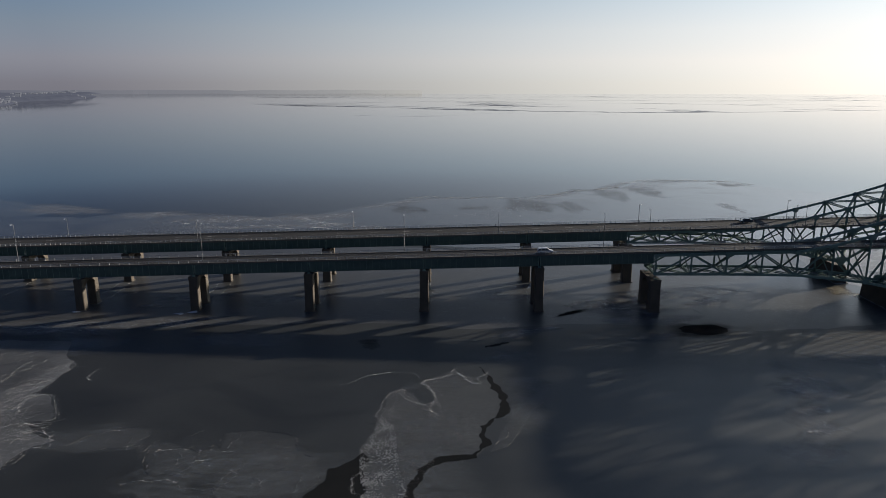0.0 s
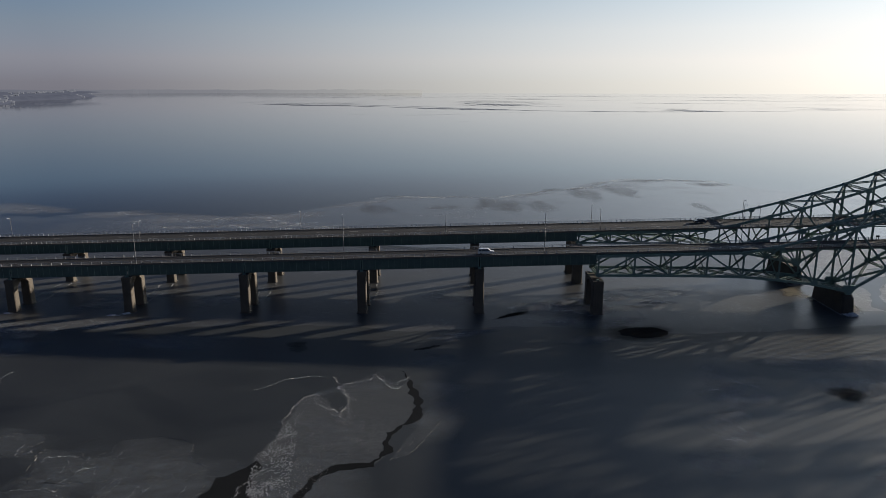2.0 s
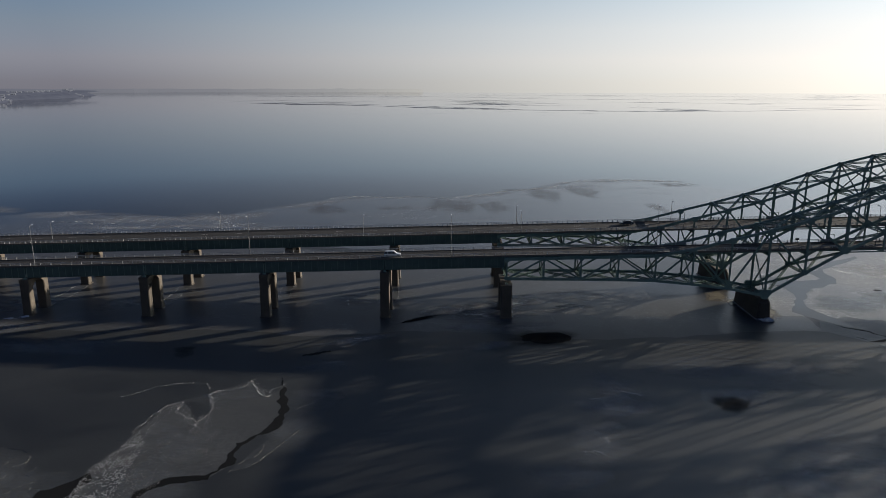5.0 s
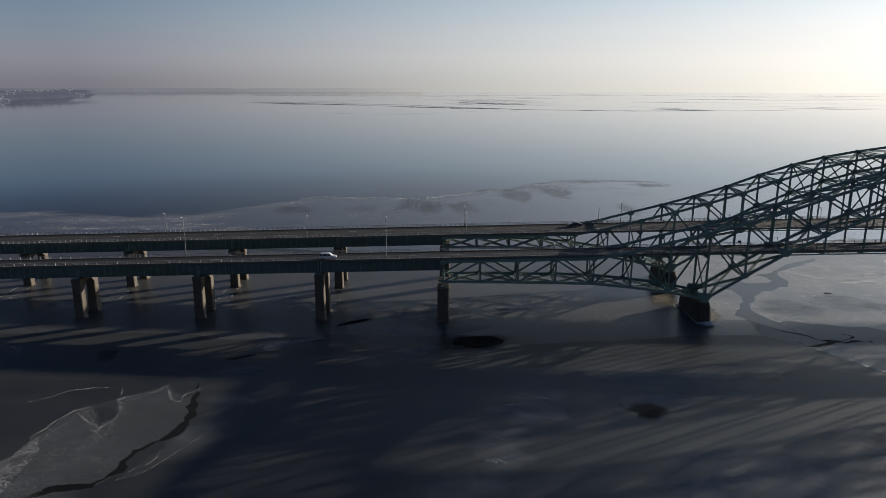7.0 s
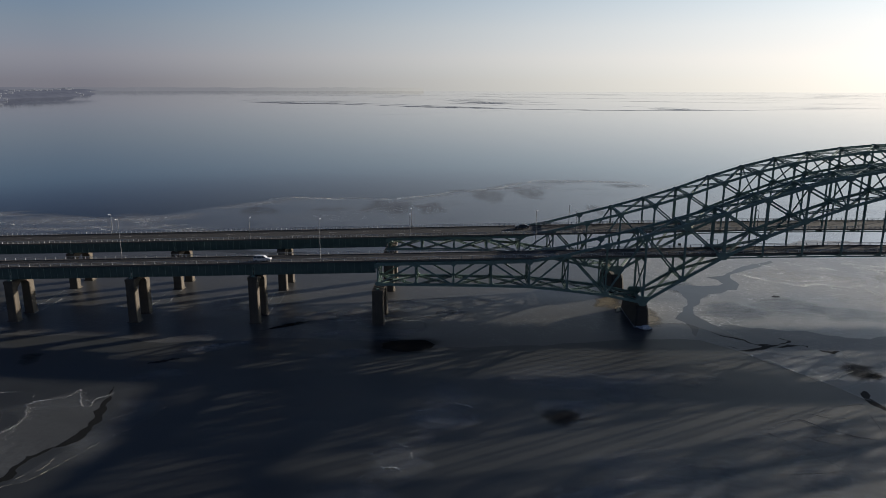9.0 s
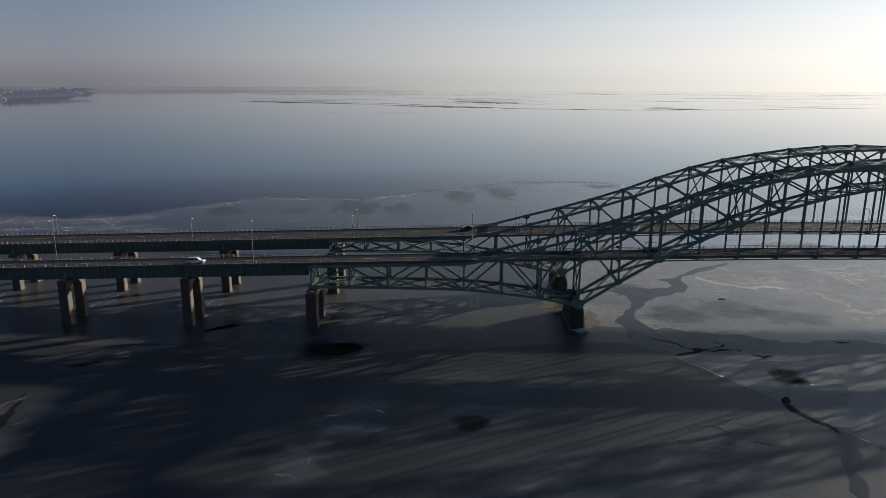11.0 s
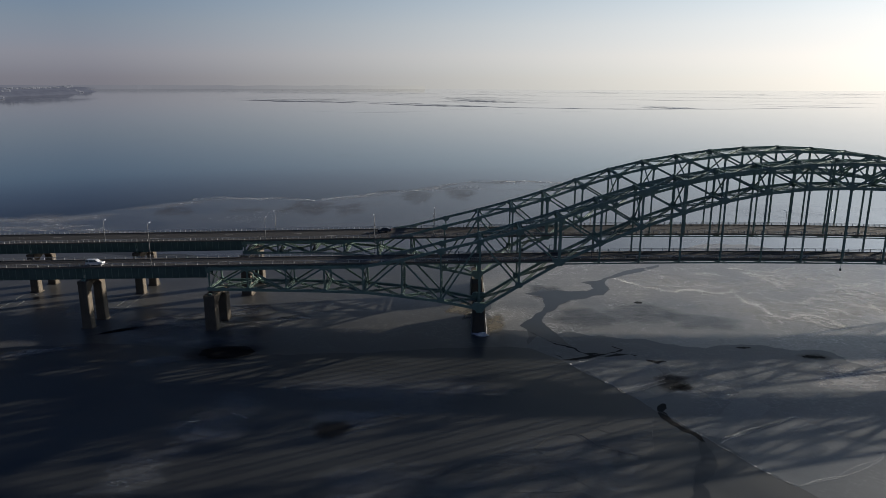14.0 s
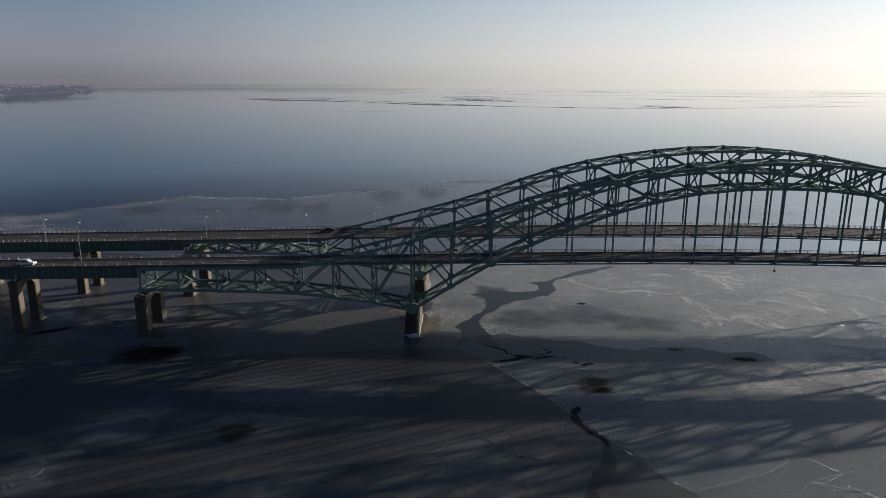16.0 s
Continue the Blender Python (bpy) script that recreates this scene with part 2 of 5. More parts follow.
F_SPECK = film_mat("speckled_frost_film", (0.11, 0.115, 0.118), (0.21, 0.215, 0.22), 0.75, 0.09, (0.5, 1.0, 1.0), 0.2)
F_WET = film_mat("dark_wet_film", (0.011, 0.0115, 0.012), (0.017, 0.0175, 0.018), 0.95, 0.05, (0.8, 1.0, 1.0), 0.2, 0.9, 0.0, (1.0, 1.2, 0.35))
F_POOL = film_mat("grey_pool_film", (0.046, 0.046, 0.045), (0.064, 0.064, 0.062), 0.9, 0.03, (0.5, 1.0, 1.0), 0.3, 0.3, 0.4, (1.0, 1.2, 0.3))
# silty ice colour with the sunlight on it painted in
F_YELLOW = film_mat("sunlit_silt_film", (0.125, 0.108, 0.076), (0.19, 0.167, 0.12), 0.95, 0.08, mix=(1.0, 1.3, 0.5))
GRIT = ice_mat("gritty_ice", (0.17, 0.173, 0.175), (0.28, 0.284, 0.288), 0.4, 0.5, (0.30, 0.304, 0.31), 0.5, 0.6, 0.2)
DARK_GLASS = material("dark_glass", (0.02, 0.022, 0.026), 0.08)
GALV = material("galvanised_rail", (0.30, 0.31, 0.32), 0.5, 0.4)
POLE = material("weathered_lamp_pole", (0.15, 0.155, 0.16), 0.6, 0.3)
LAMP_HEAD = material("lamp_housing", (0.6, 0.61, 0.62), 0.35, 0.4)
WHITE_LINE = material("worn_lane_paint", (0.45, 0.44, 0.41), 0.7)
SLAB = material("deck_edge_concrete", (0.11, 0.10, 0.088), 0.8)


# ---- building helpers ----
def mesh_of(bm, name, mat, smooth=False):
    me = bpy.data.meshes.new(name)
    bm.normal_update()
    bm.to_mesh(me)
    bm.free()
    me.materials.append(mat)
    if smooth:
        me.polygons.foreach_set("use_smooth", [True] * len(me.polygons))
    return me


def part(name, bm, mat, parent, label=""):
    ob = new(name, mesh_of(bm, name, mat))
    ob.parent = parent
    return tagged(ob, label)


def shared(name, me, parent, m):
    ob = new(name, me)
    ob.parent = parent
    ob.matrix_basis = m
    return ob


def thing(name, label, category, group="", kind=""):
    return tagged(new(name), label, category, group, kind)


def box(bm, x0, x1, y0, y1, z0, z1):
    vs = [bm.verts.new(p) for p in ((x0, y0, z0), (x1, y0, z0), (x1, y1, z0), (x0, y1, z0), (x0, y0, z1), (x1, y0, z1), (x1, y1, z1), (x0, y1, z1))]
    for f in ((3, 2, 1, 0), (4, 5, 6, 7), (0, 1, 5, 4), (1, 2, 6, 5), (2, 3, 7, 6), (3, 0, 4, 7)):
        bm.faces.new([vs[i] for i in f])
    return vs


def prism(bm, outline, axis, a, b):
    """A flat outline of (u, v) pulled along an axis from a to b."""
    def at(u, v, w):
        return {"x": (w, u, v), "y": (u, w, v), "z": (u, v, w)}[axis]
    lo = [bm.verts.new(at(u, v, a)) for u, v in outline]
    hi = [bm.verts.new(at(u, v, b)) for u, v in outline]
    n = len(outline)
    bm.faces.new(lo[::-1])
    bm.faces.new(hi)
    for i in range(n):
        bm.faces.new((lo[i], lo[(i + 1) % n], hi[(i + 1) % n], hi[i]))
    bmesh.ops.recalc_face_normals(bm, faces=bm.faces[:])


def unit_beam(kind):
    """A beam along z from 0 to 1, one wide and one deep: a box, an H section or a box with lips."""
    bm = bmesh.new()
    if kind == "h":
        f, w = 0.14, 0.09
        out = [(-.5, -.5), (.5, -.5), (.5, -.5 + f), (w, -.5 + f), (w, .5 - f), (.5, .5 - f), (.5, .5), (-.5, .5), (-.5, .5 - f), (-w, .5 - f), (-w, -.5 + f), (-.5, -.5 + f)]
    elif kind == "lip":
        out = [(-.5, -.5), (.5, -.5), (.5, -.42), (.42, -.42), (.42, .42), (.5, .42), (.5, .5), (-.5, .5), (-.5, .42), (-.42, .42), (-.42, -.42), (-.5, -.42)]
    else:
        out = [(-.5, -.5), (.5, -.5), (.5, .5), (-.5, .5)]
    prism(bm, out, "z", 0, 1)
    return mesh_of(bm, "beam_" + kind, STEEL)


BEAM = {kind: unit_beam(kind) for kind in ("h", "lip", "box")}


def between(p, q, wide, deep, trim=0.0):
    """The pose that lays a unit beam from p to q; its width lies along y where it can."""
    p, q = Vector(p), Vector(q)
    d = q - p
    n = d.length
    z = d / n
    p = p + z * trim
    n -= 2 * trim
    y = Vector((0, 1, 0)) if abs(z.y) < 0.9 else Vector((0, 0, 1))
    x = y.cross(z).normalized()
    y = z.cross(x)
    m = Matrix((x * deep, y * wide, z * n)).transposed().to_4x4()
    return Matrix.Translation(p) @ m


def beam(name, p, q, wide, deep, parent, kind="h", trim=0.0):
    return shared(name, BEAM[kind], parent, between(p, q, wide, deep, trim))


def laced(name, p, q, size, parent):
    """A light strut: four corner angles joined by zigzag lacing."""
    p, q = Vector(p), Vector(q)
    n = (q - p).length
    key = round(n, 1), size
    if key not in LACED:
        bm = bmesh.new()
        h, a = size / 2, 0.07
        for sx in (-h, h):
            for sy in (-h, h):
                box(bm, sx - a, sx + a, sy - a, sy + a, 0, n)
        steps = max(4, int(n / (size * 1.1)))
        for i in range(steps):
            z0, z1 = n * i / steps, n * (i + 1) / steps
            s = h if i % 2 else -h
            for side in (-h, h):
                for along_x in (True, False):
                    ends = [(s, side), (-s, side)] if along_x else [(side, s), (side, -s)]
                    d = 0.045
                    lo, hi = ends
                    vs = [bm.verts.new((u[0] + dx, u[1] + dy, zz)) for u, zz in ((lo, z0), (hi, z1)) for dx, dy in ((-d, -d), (d, -d), (d, d), (-d, d))]
                    for j in range(4):
                        bm.faces.new((vs[j], vs[(j + 1) % 4], vs[4 + (j + 1) % 4], vs[4 + j]))
        LACED[key] = mesh_of(bm, "laced_strut", STEEL)
    m = between(p, q, 1, 1)
    m = Matrix.Translation(p) @ m.to_3x3().normalized().to_4x4()
    return shared(name, LACED[key], parent, m)


LACED = {}


def gusset_mesh(size):
    bm = bmesh.new()
    a, b = size, size * 0.45
    prism(bm, [(-a, -b), (-b, -a), (b, -a), (a, -b), (a, b), (b, a), (-b, a), (-a, b)], "y", -0.5, 0.5)
    return mesh_of(bm, "gusset", STEEL)


GUSSET = gusset_mesh(1.0)


def flare_mesh():
    """A broad bearing plate, wide above and narrow at its foot."""
    bm = bmesh.new()
    prism(bm, [(-0.75, -1.0), (0.75, -1.0), (1.05, -0.5), (2.1, 1.2), (1.5, 1.9), (-1.5, 1.9), (-2.1, 1.2), (-1.05, -0.5)], "y", -0.5, 0.5)
    return mesh_of(bm, "gusset", STEEL)


FLARE = flare_mesh()

# ---- the plan of the bridges ----
PANEL, TOWER, END, MID = 11.0, 138.6, 61.6, 237.6


def station(k):
    return TOWER + PANEL * k


def deck_z(x):
    """Height of the roadway: straight grades and a crest over the middle of the main span."""
    d = abs(x - MID)
    c = 70.0
    return 22.81 - (0.028 / (2 * c) * d * d if d < c else 0.028 * (d - c / 2))


TOP = {-7: 0, -6: 0, -5: 0, -4: 0, -3: 0, -2: 21.3, -1: 24.2, 0: 27.0, 1: 30.1, 2: 33.6, 3: 37.7, 4: 41.3, 5: 44.1, 6: 46.1, 7: 47.7, 8: 48.7, 9: 49.1}
LOW_NEAR = {-7: 12.0, -6: 12.0, -5: 12.0, -4: 11.9, -3: 11.7, -2: 10.7, -1: 9.4, 0: 7.2, 1: 14.2, 2: 20.9, 3: 26.6, 4: 31.3, 5: 35.5, 6: 38.7, 7: 41.1, 8: 42.3, 9: 42.6}
LOW_FAR = {**LOW_NEAR, -7: 14.5, -6: 14.6, -5: 14.6, -4: 14.5, -3: 13.6, -2: 11.8, -1: 9.7, 0: 7.5, 1: 14.3}


def fold(k):
    return k if k <= 9 else 18 - k


def top_z(k):
    f = fold(k)
    return TOP[f] if TOP[f] else deck_z(station(k)) - 0.9


def arch_bridge(label, y0, y1, low):
    b = thing("truss_bridge", label, "truss bridge", "twin bridges")
    def lo(k):
        return low[fold(k)]
    ks = range(-7, 26)
    for y in (y0, y1):
        truss = new("truss")
        truss.parent = b
        for k in range(-7, 25):
            p, q = (station(k), y, top_z(k)), (station(k + 1), y, top_z(k + 1))
            beam("top_chord", p, q, 0.62, 0.74, truss, "lip")
            beam("bottom_chord", (station(k), y, lo(k)), (station(k + 1), y, lo(k + 1)), 0.62, 0.74, truss, "lip")
        for k in ks:
            x, f = station(k), fold(k)
            beam("post", (x, y, lo(k)), (x, y, top_z(k)), 0.5, 0.40 if f < 0 else 0.85 if f == 2 else 0.52, truss, "h", 0.3)
            g = 1.05 if f >= -1 else 0.75
            for z in (lo(k) + 0.3 * g, top_z(k) - 0.3 * g):
                if f == 0 and z < 10 or f == 2 and z < 22:       # broad plates at the pier and where the arch meets the deck
                    shared("gusset_plate", FLARE, truss, Matrix.Translation((x, y, z - 0.3)) @ Matrix.Diagonal((1, 0.74, 1 if f == 0 else 0.75, 1)))
                    continue
                shared("gusset_plate", GUSSET, truss, Matrix.Translation((x, y, z)) @ Matrix.Diagonal((g, 0.7, 0.8 * g, 1)))
            if f >= 2:
                dz = deck_z(x) - 1.0
                if lo(k) > dz + 1.5:
                    beam("hanger", (x, y, dz), (x, y, lo(k)), 0.4, 0.42 if f != 9 else 0.55, truss, "h")
        for k in range(-7, 25):
            left = k < 9
            if k < 0 or k >= 18:
                odd = (k % 2 != 0) if k < 0 else ((k - 18) % 2 != 0)
                up = odd if k < 0 else (not ((k - 18) % 2 == 0))
                if k >= 18:
                    up = ((k - 18) % 2 == 1)
                p = (station(k), y, lo(k) if up else top_z(k))
                q = (station(k + 1), y, top_z(k + 1) if up else lo(k + 1))
            elif left:
                p, q = (station(k), y, top_z(k)), (station(k + 1), y, lo(k + 1))
            else:
                p, q = (station(k), y, lo(k)), (station(k + 1), y, top_z(k + 1))
            beam("diagonal", p, q, 0.45, 0.45, truss, "h", 0.6)
            if 2 <= k < 16:
                xa, xb = station(k), station(k + 1)
                beam("floor_tie", (xa, y, deck_z(xa) - 0.92), (xb, y, deck_z(xb) - 0.92), 0.4, 0.28, truss, "h")
                for xe, s in ((xa, 1), (xb, -1)):
                    beam("knee_brace", (xe + s * 0.3, y, deck_z(xe) - 0.3), (xe + s * 1.8, y, deck_z(xe + s * 1.8) - 0.85), 0.2, 0.18, truss, "h")
    # floor, lateral and sway bracing
    for k in ks:
        x, f = station(k), fold(k)
        drop = 1.05 if f < 2 else 0.72
        beam("floor_beam", (x, y0 + 0.3, deck_z(x) - drop), (x, y1 - 0.3, deck_z(x) - drop), 1.1 if f < 2 else 0.7, 0.5, b, "h")
        if f >= 0:
            laced("cross_strut", (x, y0, top_z(k)), (x, y1, top_z(k)), 0.6, b)
        if f <= 1 or f >= 3:
            laced("cross_strut", (x, y0, lo(k)), (x, y1, lo(k)), 0.6, b)
        if f >= 4:
            beam("sway_brace", (x, y0, top_z(k)), (x, y1, lo(k)), 0.3, 0.3, b, "h", 0.5)
            beam("sway_brace", (x, y1, top_z(k)), (x, y0, lo(k)), 0.3, 0.3, b, "h", 0.5)
        elif f <= 0:
            z1 = deck_z(x) - 1.6
            beam("sway_brace", (x, y0, z1), (x, y1, lo(k)), 0.3, 0.3, b, "h", 0.5)
            beam("sway_brace", (x, y1, z1), (x, y0, lo(k)), 0.3, 0.3, b, "h", 0.5)
    for k in range(-7, 25):
        f = min(fold(k), fold(k + 1))
        if f >= 0:
            for s in (0, 1):
                ya, yb = (y0, y1) if s else (y1, y0)
                laced("lateral_brace", (station(k), ya, top_z(k)), (station(k + 1), yb, top_z(k + 1)), 0.45, b)
        for s in (0, 1):
            ya, yb = (y0, y1) if s else (y1, y0)
            laced("lateral_brace", (station(k), ya, lo(k)), (station(k + 1), yb, lo(k + 1)), 0.45, b)
    for y in np.linspace(y0 + 1.6, y1 - 1.6, 5):
        for k in range(-7, 25):
            beam("stringer", (station(k), y, deck_z(station(k)) - 0.55), (station(k + 1), y, deck_z(station(k + 1)) - 0.55), 0.35, 0.6, b, "h")
    return b


def deck_strip(parent, name, x0, x1, y0, y1, dz0, dz1, mat, step=9.0, label=""):
    """A strip that follows the grade, between two heights over the roadway."""
    bm = bmesh.new()
    n = max(1, int(round((x1 - x0) / step)))
    rows = []
    for i in range(n + 1):
        x = x0 + (x1 - x0) * i / n
        z = deck_z(x)
        rows.append([bm.verts.new(p) for p in ((x, y0, z + dz0), (x, y1, z + dz0), (x, y1, z + dz1), (x, y0, z + dz1))])
    for a, c in zip(rows, rows[1:]):
        for j in range(4):
            bm.faces.new((a[j], c[j], c[(j + 1) % 4], a[(j + 1) % 4]))
    bm.faces.new(rows[0])
    bm.faces.new(rows[-1][::-1])
    bmesh.ops.recalc_face_normals(bm, faces=bm.faces[:])
    return part(name, bm, mat, parent, label)


def post_mesh():
    bm = bmesh.new()
    prism(bm, [(-.11, 0), (.11, 0), (.09, .55), (.06, .95), (-.02, .95), (-.07, .55)], "x", -0.09, 0.09)
    return mesh_of(bm, "rail_post", GALV)


POST = post_mesh()


def railing(parent, x0, x1, y, face, gap):
    r = deck_strip(parent, "railing", x0, x1, y - 0.05, y + 0.05, 0.92, 1.02, GALV, 12.0, "galvanised tube railing on short posts")
    deck_strip(r, "rail", x0, x1, y - 0.04 + 0.06 * face, y + 0.04 + 0.06 * face, 0.55, 0.63, GALV, 12.0)
    n = int((x1 - x0) / gap)
    for i in range(n):
        x = x0 + 1.5 + i * gap
        shared("rail_post", POST, r, Matrix.Translation((x, y, deck_z(x))) @ Matrix.Diagonal((1, face, 1, 1)))
    return r


def roadway(label, y0, y1, x0, x1, lanes, gap):
    d = thing("bridge_deck", label, "bridge deck")
    deck_strip(d, "road_surface", x0, x1, y0 + 0.45, y1 - 0.45, -0.25, 0.0, ASPHALT)
    for a, c in ((y0, y0 + 0.448), (y1 - 0.448, y1)):
        deck_strip(d, "kerb", x0, x1, a, c, -0.3, 0.22, SLAB)
    for face, y in ((1, y0 + 0.2), (-1, y1 - 0.2)):
        railing(d, x0, x1, y, face, gap)
    for i in range(1, lanes):
        y = y0 + 1.2 + (y1 - y0 - 2.4) * i / lanes
        x = x0 + 2
        while x < x1 - 5:
            bm = bmesh.new()
            z0, z1 = deck_z(x) + 0.006, deck_z(x + 3) + 0.006
            vs = [bm.verts.new(p) for p in ((x, y - .07, z0), (x + 3, y - .07, z1), (x + 3, y + .07, z1), (x, y + .07, z0))]
            bm.faces.new(vs)
            part("lane_mark", bm, WHITE_LINE, d)
            x += 12
    return d


def girder_span(label, xa, xb, ys, mat, group):
    g = thing("girder_span", label, "bridge girder", group)
    for j, y in enumerate(ys):
        web = deck_strip(g, "plate_girder", xa + 0.1, xb - 0.1, y - 0.04, y + 0.04, -3.3, -0.3, mat, 9.0)
        deck_strip(web, "flange", xa + 0.1, xb - 0.1, y - 0.3, y + 0.3, -3.37, -3.301, mat, 9.0)
        if j == 0:
            n = 18
            for i in range(n + 1):
                x = xa + 0.3 + (xb - xa - 0.6) * i / n
                beam("stiffener", (x, y - 0.09, deck_z(x) - 3.29), (x, y - 0.09, deck_z(x) - 0.32), 0.10, 0.05 if 0 < i < n else 0.16, web, "box")
    for i in range(5):
        x = xa + 0.6 + (xb - xa - 1.2) * i / 4
        beam("cross_frame", (x, ys[0] + 0.1, deck_z(x) - 1.4), (x, ys[-1] - 0.1, deck_z(x) - 1.4), 0.3, 0.3, g, "h")
    return g


def column_mesh(w, d, h):
    """A tapered column with chamfered corners, standing on z = 0."""
    bm = bmesh.new()
    rings = []
    for z, s in ((-0.5, 1.05), (h * 0.5, 1.02), (h, 1.0)):
        a, b, c = w / 2 * s, d / 2 * s, 0.18
        out = [(-a + c, -b), (a - c, -b), (a, -b + c), (a, b - c), (a - c, b), (-a + c, b), (-a, b - c), (-a, -b + c)]
        rings.append([bm.verts.new((x, y, z)) for x, y in out])
    for lo, hi in zip(rings, rings[1:]):
        for i in range(8):
            bm.faces.new((lo[i], lo[(i + 1) % 8], hi[(i + 1) % 8], hi[i]))
    bm.faces.new(rings[-1])
    bm.faces.new(rings[0][::-1])
    return bm


def bent(label, x, ya, yb, top, w, d, group="bridge piers"):
    """Two columns joined by a haunched cap."""
    p = thing("bridge_pier", label, "bridge pier", group)
    p.location = (x, (ya + yb) / 2, 0)
    half = (yb - ya) / 2
    for s in (-1, 1):
        c = part("column", column_mesh(w, d, top - 0.9), CONCRETE, p)
        c.location = (0, s * half, 0)
        bm = bmesh.new()
        box(bm, -w * 0.62, w * 0.62, -d * 0.66, d * 0.66, -0.6, 0.22)
        bmesh.ops.bevel(bm, geom=bm.edges[:], offset=0.08, segments=1, affect="EDGES")
        f = part("footing", bm, CONCRETE, p, "low icy concrete footing")
        f.location = (0, s * half, 0)
    bm = bmesh.new()
    e = half + d / 2
    inner = half - d / 2
    out = [(-e, top - 0.9), (-e, top), (e, top), (e, top - 0.9)]
    for i in range(9):
        u = inner - 2 * inner * i / 8
        out.append((u, top - 1.0 - 1.5 * abs(u / inner) ** 2.5))
    prism(bm, out, "x", -w / 2 - 0.02, w / 2 + 0.02)
    part("cap_beam", bm, CONCRETE, p)
    for s in (-1, 1):
        bm = bmesh.new()
        box(bm, -0.4, 0.4, s * half - 0.4, s * half + 0.4, top + 0.0, top + 0.3)
        part("bearing", bm, STEEL, p)
    return p


def wall_pier(label, x, ya, yb, top, w):
    """A solid wall pier with tapering faces and cut-off upper corners."""
    p = thing("bridge_pier", label, "bridge pier", "main piers")
    p.location = (x, (ya + yb) / 2, 0)
    bm = bmesh.new()
    h = (yb - ya) / 2
    rings = []
    for z, s, e in ((-0.6, 1.22, 0.5), (top * 0.45, 1.1, 0.25), (top - 1.0, 1.0, 0.0), (top, 1.0, -1.6)):
        a, b, c = w / 2 * s, h + e, 0.5
        out = [(-a + c, -b), (a - c, -b), (a, -b + c), (a, b - c), (a - c, b), (-a + c, b), (-a, b - c), (-a, -b + c)]
        rings.append([bm.verts.new((u, v, z)) for u, v in out])
    for lo, hi in zip(rings, rings[1:]):
        for i in range(8):
            bm.faces.new((lo[i], lo[(i + 1) % 8], hi[(i + 1) % 8], hi[i]))
    bm.faces.new(rings[-1])
    bm.faces.new(rings[0][::-1])
    part("wall", bm, SHADED_CONCRETE, p)
    bm = bmesh.new()
    rng = random.Random(int(x + ya))
    low, high = [], []
    for i in range(64):
        t = 4.0 * i / 64
        side, f = int(t), t - int(t)
        a, b = w / 2 * 1.24 + 0.1, h + 0.62
        u, v = ((-a + 2 * a * f, -b), (a, -b + 2 * b * f), (a - 2 * a * f, b), (-a, b - 2 * b * f))[side]
        k = 1 + rng.uniform(0.0, 0.10)
        low.append(bm.verts.new((u * k + rng.uniform(-0.1, 0.1), v * (1 + 0.2 * (k - 1)), 0.0)))
        high.append(bm.verts.new((u * 0.985, v * 0.997, rng.uniform(0.12, 0.4))))
    for i in range(64):
        j = (i + 1) % 64
        bm.faces.new((low[i], low[j], high[j], high[i]))
    bm.faces.new(high)
    part("ice_collar", bm, SHARD, p, "thin collar of white ice at the waterline")
    return p


def street_lamp(x, y, z, face, h=11.0):
    """A tapered pole with a short curved arm and a flat head; face is the side it reaches to."""
    t = thing("street_lamp", "grey metal street lamp with one short arm on the bridge", "street lamp", "street lamps")
    t.location = (x, y, z)
    bm = bmesh.new()
    bmesh.ops.create_cone(bm, cap_ends=True, segments=8, radius1=0.11, radius2=0.06, depth=h, matrix=Matrix.Translation((0, 0, h / 2)))
    part("pole", bm, POLE, t)
    bm = bmesh.new()
    pts = [(0, h - 0.3), (0.3, h - 0.02), (0.7, h + 0.1), (1.1, h + 0.14)]
    for (a, za), (c, zc) in zip(pts, pts[1:]):
        d = 0.05
        vs = [bm.verts.new((dx, face * u, zz + dz)) for u, zz in ((a, za), (c, zc)) for dx, dz in ((-d, -d), (d, -d), (d, d), (-d, d))]
        for j in range(4):
            bm.faces.new((vs[j], vs[(j + 1) % 4], vs[4 + (j + 1) % 4], vs[4 + j]))
    part("arm", bm, POLE, t)
    bm = bmesh.new()
    box(bm, -0.17, 0.17, face * 1.4 - 0.42, face * 1.4 + 0.42, h + 0.06, h + 0.24)
    bmesh.ops.bevel(bm, geom=bm.edges[:], offset=0.06, segments=1, affect="EDGES")
    part("lamp_head", bm, LAMP_HEAD, t, "flat light-grey lamp head")
    return t


# ---- ice ----
def ground():
    bm = bmesh.new()
    xs = [-4850, -2400, -1000, -400, 0, 300, 800, 2000, 4850]
    ys = [-900, -200, 0, 250, 600, 1500, 3000, 4880]
    grid = [[bm.verts.new((x, y, 0)) for x in xs] for y in ys]
    for j in range(len(ys) - 1):
        for i in range(len(xs) - 1):
            bm.faces.new((grid[j][i], grid[j][i + 1], grid[j + 1][i + 1], grid[j + 1][i]))
    ob = new("water", mesh_of(bm, "water", ICE))
    return tagged(ob, "frozen grey bay with smooth wet ice and frost", "ice", kind="structure")


